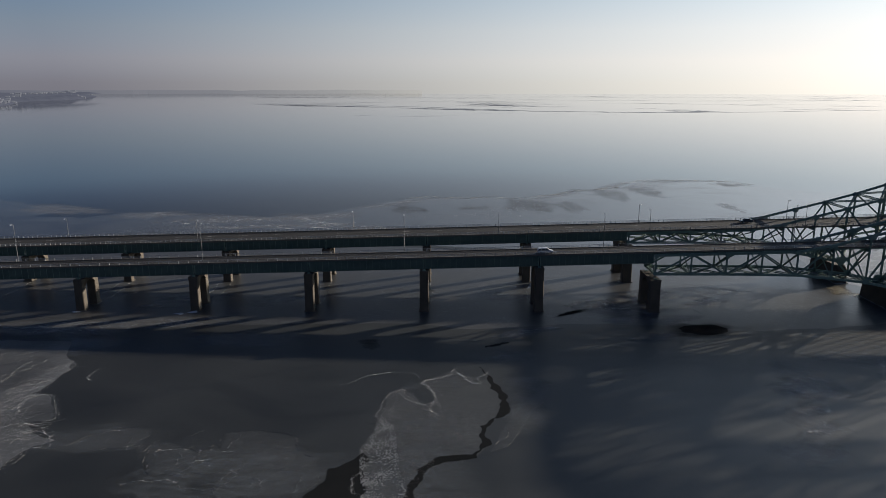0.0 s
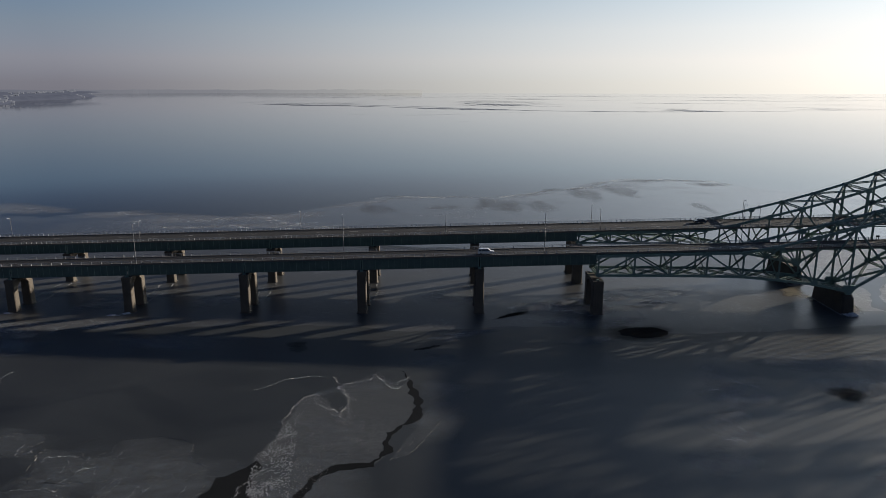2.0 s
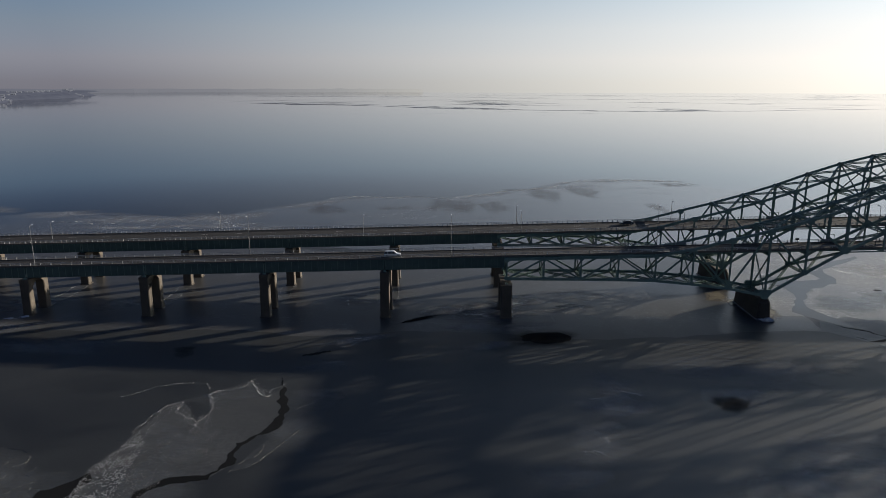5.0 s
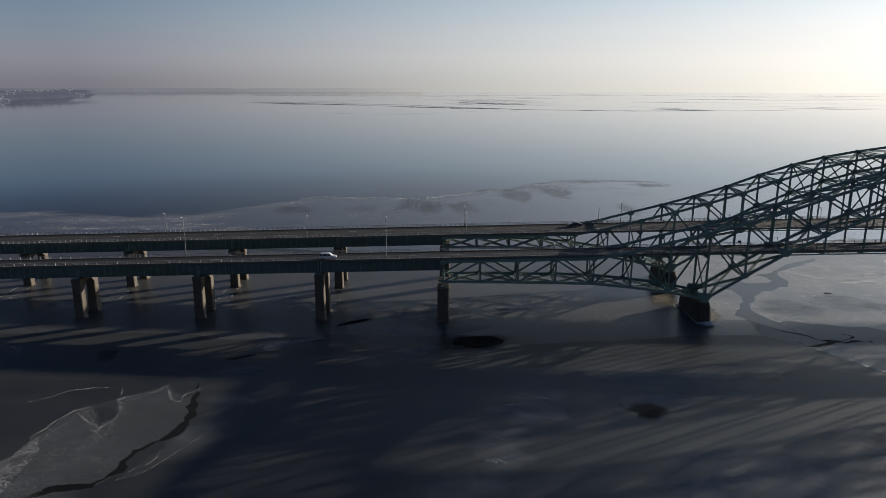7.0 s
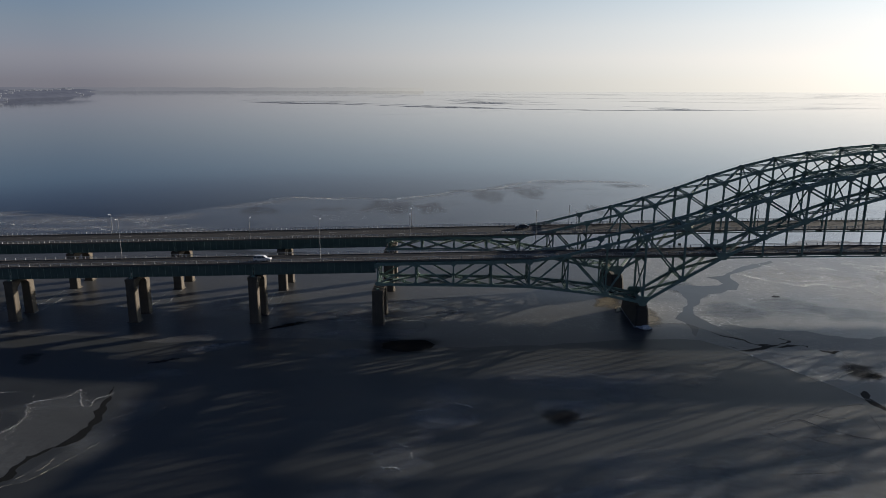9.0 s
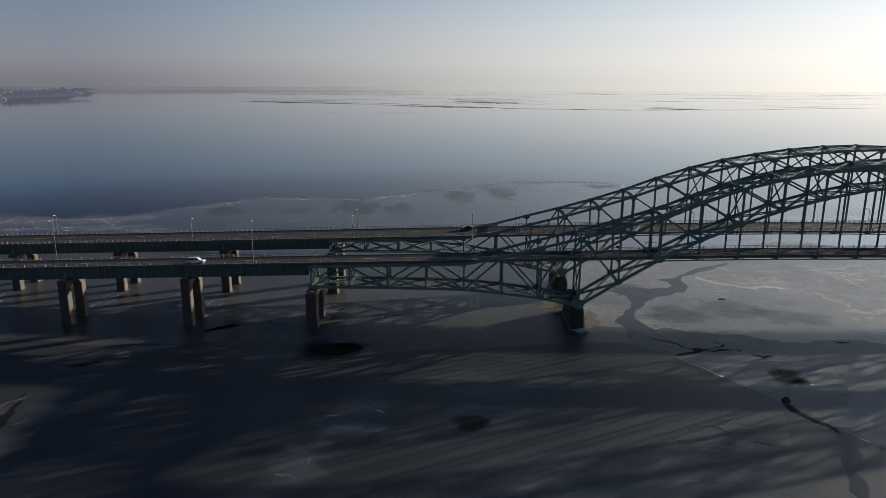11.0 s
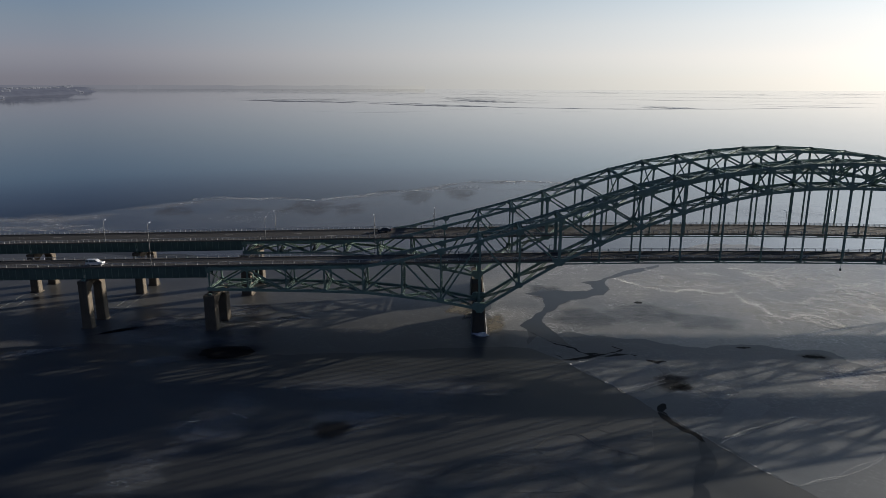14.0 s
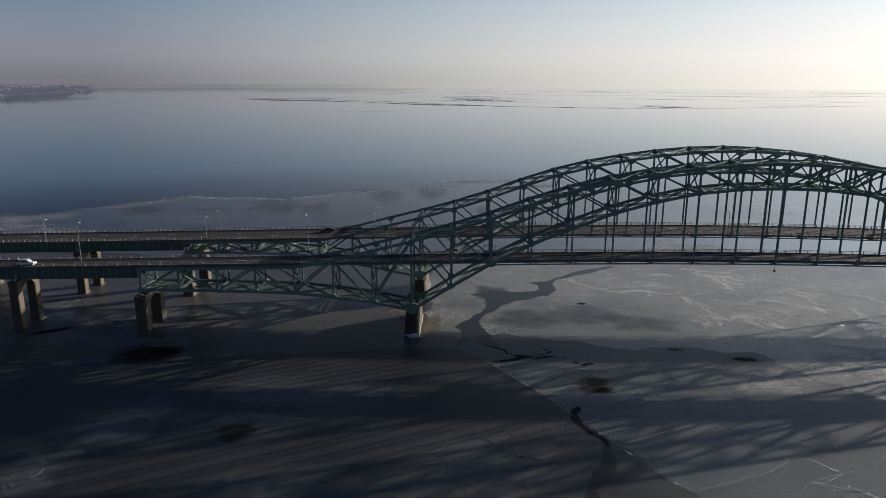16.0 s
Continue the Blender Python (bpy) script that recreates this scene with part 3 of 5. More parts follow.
def wander(points, closed, rough, levels, rng):
    """Break a coarse line up: each step gives every stretch a bent middle."""
    pts = [Vector(p) for p in points]
    for _ in range(levels):
        out = []
        n = len(pts)
        for i in range(n if closed else n - 1):
            a, b = pts[i], pts[(i + 1) % n]
            d = b - a
            side = Vector((-d.y, d.x))
            out += [a, (a + b) / 2 + side * rng.uniform(-rough, rough) + d * rng.uniform(-0.1, 0.1)]
        if not closed:
            out.append(pts[-1])
        pts = out
    return pts


def plate(name, label, category, points, height, mat, rough=0.22, levels=3, seed=1, group=""):
    """A thin sheet of ice or water with a ragged outline, lying on the ice."""
    rng = random.Random(seed)
    height = 0.015 + (height - 0.015) * 0.35
    out = wander(points, True, rough, levels, rng)
    bm = bmesh.new()
    top = [bm.verts.new((p.x, p.y, height)) for p in out]
    low = [bm.verts.new((p.x, p.y, -0.05)) for p in out]
    n = len(out)
    f = bm.faces.new(top)
    f.normal_update()
    if f.normal.z < 0:
        f.normal_flip()
    for i in range(n):
        bm.faces.new((low[i], low[(i + 1) % n], top[(i + 1) % n], top[i]))
    bmesh.ops.triangulate(bm, faces=[f])
    ob = new(name, mesh_of(bm, name, mat))
    return tagged(ob, label, category, group)


def strip_outline(points, widths):
    """The outline of a band that follows a line."""
    pts = [Vector(p) for p in points]
    left, right = [], []
    for i, p in enumerate(pts):
        d = (pts[min(i + 1, len(pts) - 1)] - pts[max(i - 1, 0)]).normalized()
        side = Vector((-d.y, d.x)) * widths[min(i, len(widths) - 1)] / 2
        left.append(p + side)
        right.append(p - side)
    return left + right[::-1]


def crack(points, widths, seed, name="ice_crack", label="dark winding open crack in the grey ice", mat=None, height=0.1):
    return plate(name, label, "crack", strip_outline(points, widths), height, mat or LEAD, 0.16, 3, seed, "cracks in the ice")


def crest(bm, pts, size, rng):
    """A low broken ridge along a line: a lumpy triangular bead with gaps."""
    prev = None
    for i, p in enumerate(pts):
        d = (pts[min(i + 1, len(pts) - 1)] - pts[max(i - 1, 0)]).normalized()
        w, h = size * rng.uniform(0.08, 0.38), size * rng.uniform(0.06, 0.35)
        side = Vector((-d.y, d.x)) * w
        ring = [bm.verts.new((p.x + side.x, p.y + side.y, 0.03)), bm.verts.new((p.x + side.x * rng.uniform(-0.5, 0.5), p.y + side.y * rng.uniform(-0.5, 0.5), 0.06 + h)), bm.verts.new((p.x - side.x, p.y - side.y, 0.03))]
        if prev and rng.random() > 0.5:
            for k in range(2):
                bm.faces.new((prev[k], prev[k + 1], ring[k + 1], ring[k]))
        prev = ring


def shards(lines, per_metre, size, spread, seed, label="broken white ice pushed up along a ridge", flat=0.45, bend=0.2, bead=True, mat=None):
    """Many small tilted slabs of ice strewn along lines."""
    rng = random.Random(seed)
    bm = bmesh.new()
    for points in lines:
        pts = wander(points, False, bend, 4, rng)
        if bead:
            crest(bm, pts, size, rng)
        for a, b in zip(pts, pts[1:]):
            n = (b - a).length * per_metre * 2.2
            for _ in range(int(n + rng.random())):
                p = a.lerp(b, rng.random())
                s = size * 0.42 * rng.uniform(0.4, 1.5) * (1.8 if rng.random() < 0.08 else 1)
                m = (Matrix.Translation((p.x + rng.gauss(0, spread), p.y + rng.gauss(0, spread), 0.06 + 0.25 * s)) @
                     Euler((rng.uniform(-flat, flat), rng.uniform(-flat, flat), rng.uniform(0, 6.3))).to_matrix().to_4x4())
                w, d, h = s * rng.uniform(0.5, 1.1), s * rng.uniform(0.3, 0.8), s * rng.uniform(0.15, 0.4)
                vs = [bm.verts.new(m @ Vector(q)) for q in ((-w, -d, -h), (w, -d * 0.6, -h), (w * 0.7, d, -h), (-w * 0.8, d * 0.7, -h), (-w * 0.9, -d, h), (w * 0.8, -d * 0.5, h), (w * 0.6, d * 0.8, h), (-w * 0.6, d * 0.6, h))]
                for f in ((3, 2, 1, 0), (4, 5, 6, 7), (0, 1, 5, 4), (1, 2, 6, 5), (2, 3, 7, 6), (3, 0, 4, 7)):
                    bm.faces.new([vs[i] for i in f])
    ob = new("ice_rubble", mesh_of(bm, "ice_rubble", mat or SHARD))
    return tagged(ob, label, "ice rubble", kind="stuff")


def inside(q, poly):
    hit = False
    for (xa, ya), (xb, yb) in zip(poly, poly[1:] + poly[:1]):
        if (ya > q[1]) != (yb > q[1]) and q[0] < xa + (q[1] - ya) / (yb - ya) * (xb - xa):
            hit = not hit
    return hit


def crust(label, poly, per_area, size, seed, mat=None, clump=0.25):
    """Small broken slabs strewn over an area, gathered in clumps and along short ridges."""
    rng = random.Random(seed)
    bm = bmesh.new()
    x0, x1 = min(q[0] for q in poly), max(q[0] for q in poly)
    y0, y1 = min(q[1] for q in poly), max(q[1] for q in poly)
    for _ in range(int((x1 - x0) * (y1 - y0) * per_area)):
        x, y = rng.uniform(x0, x1), rng.uniform(y0, y1)
        if not inside((x, y), poly) or noise.noise(Vector((x * clump, y * clump, seed))) + rng.uniform(-0.35, 0.35) < -0.05:
            continue
        s = size * rng.uniform(0.3, 1.0) ** 1.5
        m = Matrix.Translation((x, y, 0.05 + 0.1 * s)) @ Euler((rng.uniform(-0.3, 0.3), rng.uniform(-0.3, 0.3), rng.uniform(0, 6.3))).to_matrix().to_4x4()
        w, d, h = s * rng.uniform(0.5, 1.2), s * rng.uniform(0.25, 0.6), s * rng.uniform(0.07, 0.2)
        vs = [bm.verts.new(m @ Vector(q)) for q in ((-w, -d, -h), (w, -d * 0.6, -h), (w * 0.7, d, -h), (-w * 0.8, d * 0.7, -h), (-w * 0.7, -d * 0.7, h), (w * 0.8, -d * 0.4, h), (w * 0.5, d * 0.7, h), (-w * 0.6, d * 0.5, h))]
        for f in ((3, 2, 1, 0), (4, 5, 6, 7), (0, 1, 5, 4), (1, 2, 6, 5), (2, 3, 7, 6), (3, 0, 4, 7)):
            bm.faces.new([vs[i] for i in f])
    ob = new("ice_crust", mesh_of(bm, "ice_crust", mat or SHARD))
    return tagged(ob, label, "ice crust", kind="stuff")


def films(label, category, areas, mat, seed, height=0.05):
    """Thin films of frost or silt that fade out ragged at their rims: centre, half axes, turn."""
    z = 0.015 + (height - 0.015) * 0.35
    for cx, cy, ax, ay, turn in areas:
        bm = bmesh.new()
        inner = bm.verts.layers.float.new("inner")
        z += 0.0004
        rim = []
        for i in range(28):
            a = 2 * math.pi * i / 28
            k = 1.25 * (1 + 0.45 * noise.noise(Vector((math.cos(a) * 1.3 + cx, math.sin(a) * 1.3 + cy, seed))))
            u, v = ax * k * math.cos(a), ay * k * math.sin(a)
            rim.append((u * math.cos(turn) - v * math.sin(turn), u * math.sin(turn) + v * math.cos(turn)))
        rings = []
        for size, value in ((1.0, 0.0), (0.75, 0.45), (0.45, 0.85)):
            ring = [bm.verts.new((u * size, v * size, 0)) for u, v in rim]
            for w in ring:
                w[inner] = value
            rings.append(ring)
        mid = bm.verts.new((0, 0, 0))
        mid[inner] = 1.0
        for i in range(28):
            j = (i + 1) % 28
            for o, n in zip(rings, rings[1:]):
                bm.faces.new((o[i], o[j], n[j], n[i]))
            bm.faces.new((rings[-1][i], rings[-1][j], mid))
        name = {"frost": "frost_patch", "wet stain": "wet_stain"}.get(category, "silty_patch")
        ob = new(name, mesh_of(bm, name, mat))
        ob.location = (cx, cy, z)
        tagged(ob, label, category, category + " patches")


ground()
GREY = "pale frosted ice sheet with a ragged edge"
# the floe with the winding crack
FLOE_W = [(-17.5, 88), (-18.9, 103.7), (-19.9, 112.8), (-20.8, 121.1), (-18.8, 133.0), (-17.1, 145.7), (-14.3, 147.8)]
FLOE_N = [(-14.3, 147.8), (-9.7, 139.8), (-7.1, 135.7), (-6.5, 142.7), (-10.0, 151.0), (-1.8, 158.8), (4.2, 150.4), (6.2, 157.1)]
CRACK = [(4.6, 160.5), (6.7, 152.0), (9.1, 144.2), (8.6, 135.7), (3.7, 129.3), (4.1, 122.3), (1.4, 117.3), (-4.1, 116.4), (-8.8, 111.9), (-10.2, 107.2), (-12.5, 98), (-14, 88)]
plate("ice_floe", "grey ice floe with a rough crusted surface", "ice floe", FLOE_W + FLOE_N[1:] + CRACK[1:-1], 0.05, THIN, 0.10, 3, 3)
crack(CRACK, (0.5, 1.2, 2.2, 2.4, 1.6, 2.0, 1.6, 2.2, 2.0, 2.0, 2.6, 3.5), 7)
plate("open_water", "black open water beside a white ice edge", "open water", [(-30.5, 95), (-29.2, 103.7), (-26.2, 112.8), (-20.9, 120.0), (-19.6, 112), (-18.9, 103.7), (-18, 90)], 0.075, LEAD, 0.18, 3, 8)
shards([FLOE_W, FLOE_N], 8, 0.085, 0.2, 11)
crust("gritty ice along the edge of a floe", [(-19.5, 120), (-18.8, 134), (-16.4, 146), (-13.6, 148.5), (-9.5, 141), (-7.4, 137), (-6, 142.5), (-9, 151), (-1.8, 160), (4.4, 152), (5.6, 157.5), (3.9, 148.6), (-1.8, 156), (-7.2, 150), (-4, 142), (-6.6, 133), (-10.6, 137), (-14.6, 145), (-15.6, 134), (-17.5, 122)], 7, 0.13, 112, GRIT, 0.5)
crust("dense crust of small broken ice slabs on a floe", [(-18.5, 86), (-19.1, 103.5), (-21.0, 118.6), (-19.0, 126), (-18, 134), (-14.8, 129), (-13.6, 118.6), (-12.4, 110.2), (-10.8, 103.5), (-11, 86)], 20, 0.22, 12, GRIT)
crust("fine grainy crust on an ice floe", [(-12.2, 90), (-13.8, 126), (-10, 133), (-6, 136.8), (-1.9, 134.3), (-1, 126), (2.6, 121.7), (-4.8, 119.7), (-6.8, 112.9), (-11, 104), (-13, 90)], 14, 0.13, 121, CRUMB, 0.4)
crust("loose broken ice along a floe edge", [(-16, 148), (-14, 143), (-9.5, 138), (-6.8, 133), (-3.8, 136.5), (-6, 141), (-9.5, 142), (-13, 147.5)], 5, 0.15, 122, GRIT)
shards([[(-30, 150), (-22, 156), (-12, 157), (-8, 152)]], 2, 0.05, 0.1, 13)
# the western floe and the thin frost before it
FLOE_E = [(-87.2, 105), (-87.2, 112.7), (-86.6, 118.8), (-82.9, 123.2), (-92.8, 130.3), (-88.1, 131.6), (-95.5, 144.0), (-99.8, 144.5), (-97.9, 158.5), (-100.0, 164.0)]
plate("ice_floe", GREY, "ice floe", FLOE_E + [(-108, 178), (-150, 186), (-220, 180), (-220, 100)], 0.06, FROST, 0.12, 3, 15)
shards([FLOE_E, [(-101, 135), (-98, 143), (-104, 150), (-99, 158)], [(-108, 120), (-100, 128), (-104, 140)], [(-94, 118), (-97, 128), (-93, 131)]], 6, 0.09, 0.5, 16)
crust("crust of small broken ice slabs on a pale floe", [(-87, 106), (-87.6, 114.4), (-88.3, 119.5), (-88.2, 124.9), (-93.4, 132), (-97.1, 142.6), (-98.4, 153.2), (-99.1, 161.6), (-106, 158), (-106, 140), (-101, 128), (-98, 106)], 9, 0.16, 161, GRIT)
crust("sparse broken ice on a pale floe", [(-98, 106), (-101, 128), (-106, 140), (-106, 162), (-150, 170), (-150, 106)], 2.5, 0.13, 162, GRIT)
shards([[(-112, 166), (-111, 155.6), (-116, 148)], [(-91.2, 159), (-89.7, 152.4)], [(-97.3, 134.5), (-100, 141.2), (-98.5, 144), (-99.4, 155.6)], [(-135, 190.3), (-118.6, 189.1), (-109.2, 183.4)], [(-97, 185.6), (-94.8, 193.9)]], 3, 0.12, 0.2, 163)
shards([[(-60.4, 119.5), (-52.9, 119.5), (-45.7, 119.0)], [(-62.3, 107.1), (-58.0, 108.4), (-55.2, 108.9), (-51.2, 106.2), (-45.6, 105.4)], [(-77.6, 121.6), (-74.8, 126.0), (-71.4, 127.2)], [(-67.4, 124), (-66.4, 119.5), (-64, 123)], [(-58.8, 111.1), (-59.7, 120.5)], [(-56.5, 111), (-56, 118.5)], [(-52.5, 120), (-51.8, 115.5), (-49.4, 116.5), (-48.5, 113.5)], [(-44.8, 105), (-44.2, 112), (-42.6, 111), (-43, 106)], [(-40, 106), (-39, 110), (-37.6, 107), (-36.8, 109.5), (-36, 105)], [(-31, 105), (-30.4, 110)], [(-86.5, 121), (-82, 120), (-84.3, 126)], [(-46.8, 119), (-45.6, 125.6)], [(-54, 110), (-52, 113.5), (-50.6, 117)]], 4, 0.055, 0.1, 19)
films("faint frost drawn out over the grey ice", "frost", ((-74, 124, 13, 6, 0.1), (-51, 113, 14, 11, 0.0), (-36, 110, 13, 15, 0.0), (-44, 106, 22, 9, 0.0), (-9, 116, 8, 24, 0.25), (-14, 104, 6, 18, 0.0), (-6, 131, 6, 7, 0.0), (155, 142, 14, 10, 0.4), (140, 124, 14, 9, 0.3), (158, 130, 12, 10, 0.2), (13, 133, 6, 8, 0.3), (14, 150, 6, 6, 0.3), (-4, 98, 10, 8, 0.0), (-5, 150, 9, 5, 0.2)), F_FROST, 191, 0.056)
# thin sharp-edged sheets of paler ice
SHEETS = (
        [(-81.1, 119.8), (-77.3, 124.3), (-70.8, 129.1), (-66.1, 128.3), (-64.4, 125.0), (-66.6, 120.9), (-76.3, 118.1)],
        [(-58.5, 109.8), (-62.7, 120.9), (-59.3, 122.1), (-52.5, 118.8), (-48.5, 119.9), (-49.2, 126.0), (-41.5, 127.5), (-34.4, 124.4), (-32.7, 118.9), (-29.0, 116.4), (-27.1, 109.0), (-30.6, 103.5), (-44.3, 103.5), (-46.6, 110.8), (-56.1, 111.1)],
        [(11.6, 144.3), (18.0, 153.1), (21.1, 150.6), (16.1, 138.6), (11.9, 129.4), (8.2, 121.2), (4.7, 119.0), (9.9, 133.2)],
        [(148.4, 142.4), (151.6, 146.5), (157.3, 148.5), (160.0, 143.4), (153.2, 136.2)],
        [(158.7, 147.7), (166.3, 154.2), (175.4, 156.3), (172.1, 143.5), (169.2, 139.7), (161.6, 143.0)],
        [(142.3, 127.1), (146.0, 131.1), (151.9, 134.2), (157.1, 129.1), (152.1, 127.4)])
for i, pts in enumerate(SHEETS):
    plate("ice_floe", "thin sheet of slightly paler grey ice with a sharp edge", "ice floe", pts, 0.036 + 0.006 * i, VEIL, 0.03, 3, 700 + i, "thin ice sheets")
shards([pts + pts[:1] for pts in SHEETS[3:]], 1.6, 0.07, 0.08, 707, "thin seam of frost along the edge of an ice sheet", bend=0.03, mat=CRUMB)
shards([pts for pts in SHEETS[:3]], 1.2, 0.05, 0.15, 708, "thin seam of frost along the edge of an ice sheet", bend=0.1, mat=CRUMB)


def scribbles(label, poly, n, length, size, seed, lean, mat):
    """Many short crooked filaments of crushed ice, strewn over an area and leaning one way."""
    rng = random.Random(seed)
    x0, x1 = min(q[0] for q in poly), max(q[0] for q in poly)
    y0, y1 = min(q[1] for q in poly), max(q[1] for q in poly)
    lines = []
    while len(lines) < n:
        x, y = rng.uniform(x0, x1), rng.uniform(y0, y1)
        if not inside((x, y), poly):
            continue
        a, d = lean + rng.gauss(0, 0.5), length * rng.uniform(0.3, 1.0)
        b = a + rng.gauss(0, 0.6)
        lines.append([(x, y), (x + d * math.cos(a), y + d * math.sin(a)), (x + d * (math.cos(a) + 0.7 * math.cos(b)), y + d * (math.sin(a) + 0.7 * math.sin(b)))])
    return shards(lines, 1.5, size, 0.1, seed, label, bend=0.22, mat=mat)


scribbles("fine filaments of crushed ice on a pale floe", [(-88, 112), (-89, 124), (-95, 134), (-100, 144), (-101, 160), (-112, 170), (-135, 168), (-118, 140), (-100, 112)], 110, 5.5, 0.06, 801, 1.0, GRIT)
scribbles("fine filaments of frost on thin grey ice", [(-80, 119), (-68, 129), (-50, 124), (-38, 127), (-30, 117), (-34, 104), (-58, 106), (-66, 120)], 46, 3.0, 0.04, 802, 1.3, CRUMB)
scribbles("fine filaments of frost on the bay ice under the bridges", [(42, 204), (56, 200), (84, 208), (88, 224), (60, 228), (44, 216)], 60, 3.5, 0.07, 803, 0.5, GRIT)
scribbles("fine filaments of frost on rafted ice", [(162, 188), (176, 170), (190, 150), (204, 160), (206, 176), (190, 192)], 40, 4.0, 0.06, 804, 0.6, GRIT)
scribbles("low ridges of crushed ice on a bright field", [(226, 212), (226, 246), (206, 252), (192, 262), (200, 272), (240, 282), (284, 268), (304, 240), (304, 208)], 90, 5.0, 0.13, 805, -0.5, RIDGE_ICE)
scribbles("low ridges of crushed ice on a rough field", [(244, 174), (240, 190), (252, 206), (290, 206), (290, 170)], 60, 5.0, 0.13, 806, 0.2, RIDGE_ICE)
# dark wet holes
def hole(x, y, w, d, seed, turn=0.0, mat=None):
    pts = []
    for i in range(9):
        a = 2 * math.pi * i / 9
        u, v = math.cos(a) * w / 2, math.sin(a) * d / 2
        pts.append((x + u * math.cos(turn) - v * math.sin(turn), y + u * math.sin(turn) + v * math.cos(turn)))
    return plate("wet_hole", "dark wet hole in the grey ice", "wet ice", pts, 0.1 + 0.006 * (seed % 10), mat or LEAD, 0.14 if w > 9 else 0.3, 3, seed, "dark holes")


for i, (x, y, w, d, turn) in enumerate(((71.5, 188.6, 15, 8.5, 0.1), (35, 203.4, 11, 1.7, 0.62), (10, 176, 8, 1.2, 0.5), (226.3, 192, 6, 2.2, -0.1), (210.3, 197.8, 4, 1.4, 0), (191, 236, 3.0, 2.2, 0))):
    hole(x, y, w, d, 30 + i, turn)
# big plates before the main span
EDGE = [(151, 196), (158, 189), (162.0, 184.2), (166.6, 178.3), (171.9, 168.6), (177.0, 159.1), (183.5, 148.5), (188.8, 138.3), (194.4, 130.9), (201, 118), (206, 104)]
plate("ice_floe", "broad bluish ice plate with a straight edge", "ice floe", EDGE + [(330, 100), (340, 220), (285, 222), (240, 218), (205, 214), (185, 212), (160, 211)], 0.05, PLATE, 0.05, 3, 41)
shards([EDGE[2:9], [(194.4, 130.9), (202.8, 133.7), (213.6, 140.4), (217.6, 144.6)], [(217.6, 144.6), (223.9, 138.0), (217.3, 134.9), (208, 128)]], 3, 0.10, 0.10, 42, bend=0.05)
shards([[(189.5, 144.5), (198, 149), (206, 156)], [(184, 156), (196, 165), (200, 172), (192, 177)], [(164, 186), (176, 189), (184, 187)], [(174, 171), (186, 180), (187, 189)], [(168, 191), (180, 193), (186, 196)], [(190.5, 143.5), (199.5, 148.3), (207.5, 155)], [(176, 164), (186, 170), (197, 168)], [(185, 163), (194, 160), (203, 163)], [(166, 187), (178, 184), (188, 185)]], 2.5, 0.065, 0.12, 43, bend=0.08)
shards([[(148.4, 143.7), (151.6, 146.0), (157.3, 148.5), (169.1, 140.4)], [(173.5, 155.2), (167.6, 149.0), (160, 151)], [(140, 131), (146, 136), (150, 131)], [(153, 144), (160, 138)]], 2.5, 0.04, 0.12, 44, bend=0.14, mat=CRUMB)
# rafted sheets: seams of crushed ice, several side by side where the sheets slid over each other
shards([[(161.2, 184.9), (167.4, 175.3), (171.6, 168.1)],
        [(171.8, 169.9), (177.5, 172.5), (183.4, 176.4)],
        [(171.9, 167.9), (177.3, 170.4), (183.1, 174.5)],
        [(161.2, 185.2), (169.1, 188.8), (177.8, 191.0)],
        [(184.9, 158.4), (191.3, 163.6), (198.2, 169.1), (197.8, 172.5), (195.0, 174.3)],
        [(185.9, 146.7), (192.3, 150.8), (198.8, 154.2), (206.6, 158.1)],
        [(186.0, 145.8), (192.6, 149.8), (199.2, 153.5), (206.7, 157.4)]], 4, 0.15, 0.12, 431, "seam of crushed white ice along a rafted sheet", bend=0.06)
shards([[(194.0, 130.8), (200.8, 133.7), (208.2, 136.4), (216.0, 141.9)],
        [(219.4, 143.9), (224.0, 138.0), (220.1, 135.2)],
        [(187.1, 173.2), (191.6, 176.5), (195.4, 179.0)]], 3, 0.13, 0.1, 432, "seam of crushed white ice along a rafted sheet", bend=0.05)
for i, pts in enumerate((
        [(161.2, 185.2), (174.9, 190.5), (180.7, 191.1), (183.6, 180.1), (183.1, 175.3), (172.3, 168.2), (167.4, 175.3)],
        [(181.8, 150.9), (188.6, 156.4), (198.5, 168.0), (203.0, 162.5), (196.8, 155.0), (186.0, 147.2)],
        [(186.0, 145.8), (206.7, 157.4), (213.2, 147.9), (219.4, 143.9), (208.8, 136.9), (194.3, 131.0)])):
    plate("ice_floe", "rafted sheet of pale bluish ice with crushed edges", "ice floe", pts, 0.10 + 0.012 * i, RAFT, 0.05, 3, 720 + i, "rafted sheets")
crack([(182.4, 146.6), (182.2, 143), (181.4, 138), (178.4, 133.6), (176.2, 127), (174.8, 119), (174, 110)], (1.0, 2.4, 3.0, 2.6, 3.0, 2.8, 3.2), 47, label="wide dark ribbon of wet ice", mat=LEADICE)
crack([(179.5, 163), (177.6, 159.2), (178.7, 154.2), (182, 149.6), (182.6, 146)], (0.6, 1.2, 1.3, 1.4, 1.0), 46)
films("dark wet stain soaking through the ice", "wet stain", ((184.6, 174.6, 5.0, 6.5, -0.55), (186.0, 171.6, 2.6, 3.0, 0.0), (71.5, 188.5, 12.5, 9.0, 0.0), (107, 148.6, 5.6, 4.6, 0.4), (-24.6, 176.6, 4.0, 5.2, 0.3), (36, 203.8, 9.0, 2.0, 0.62), (226.3, 192, 6.5, 3.2, -0.1)), F_WET, 46, 0.11)
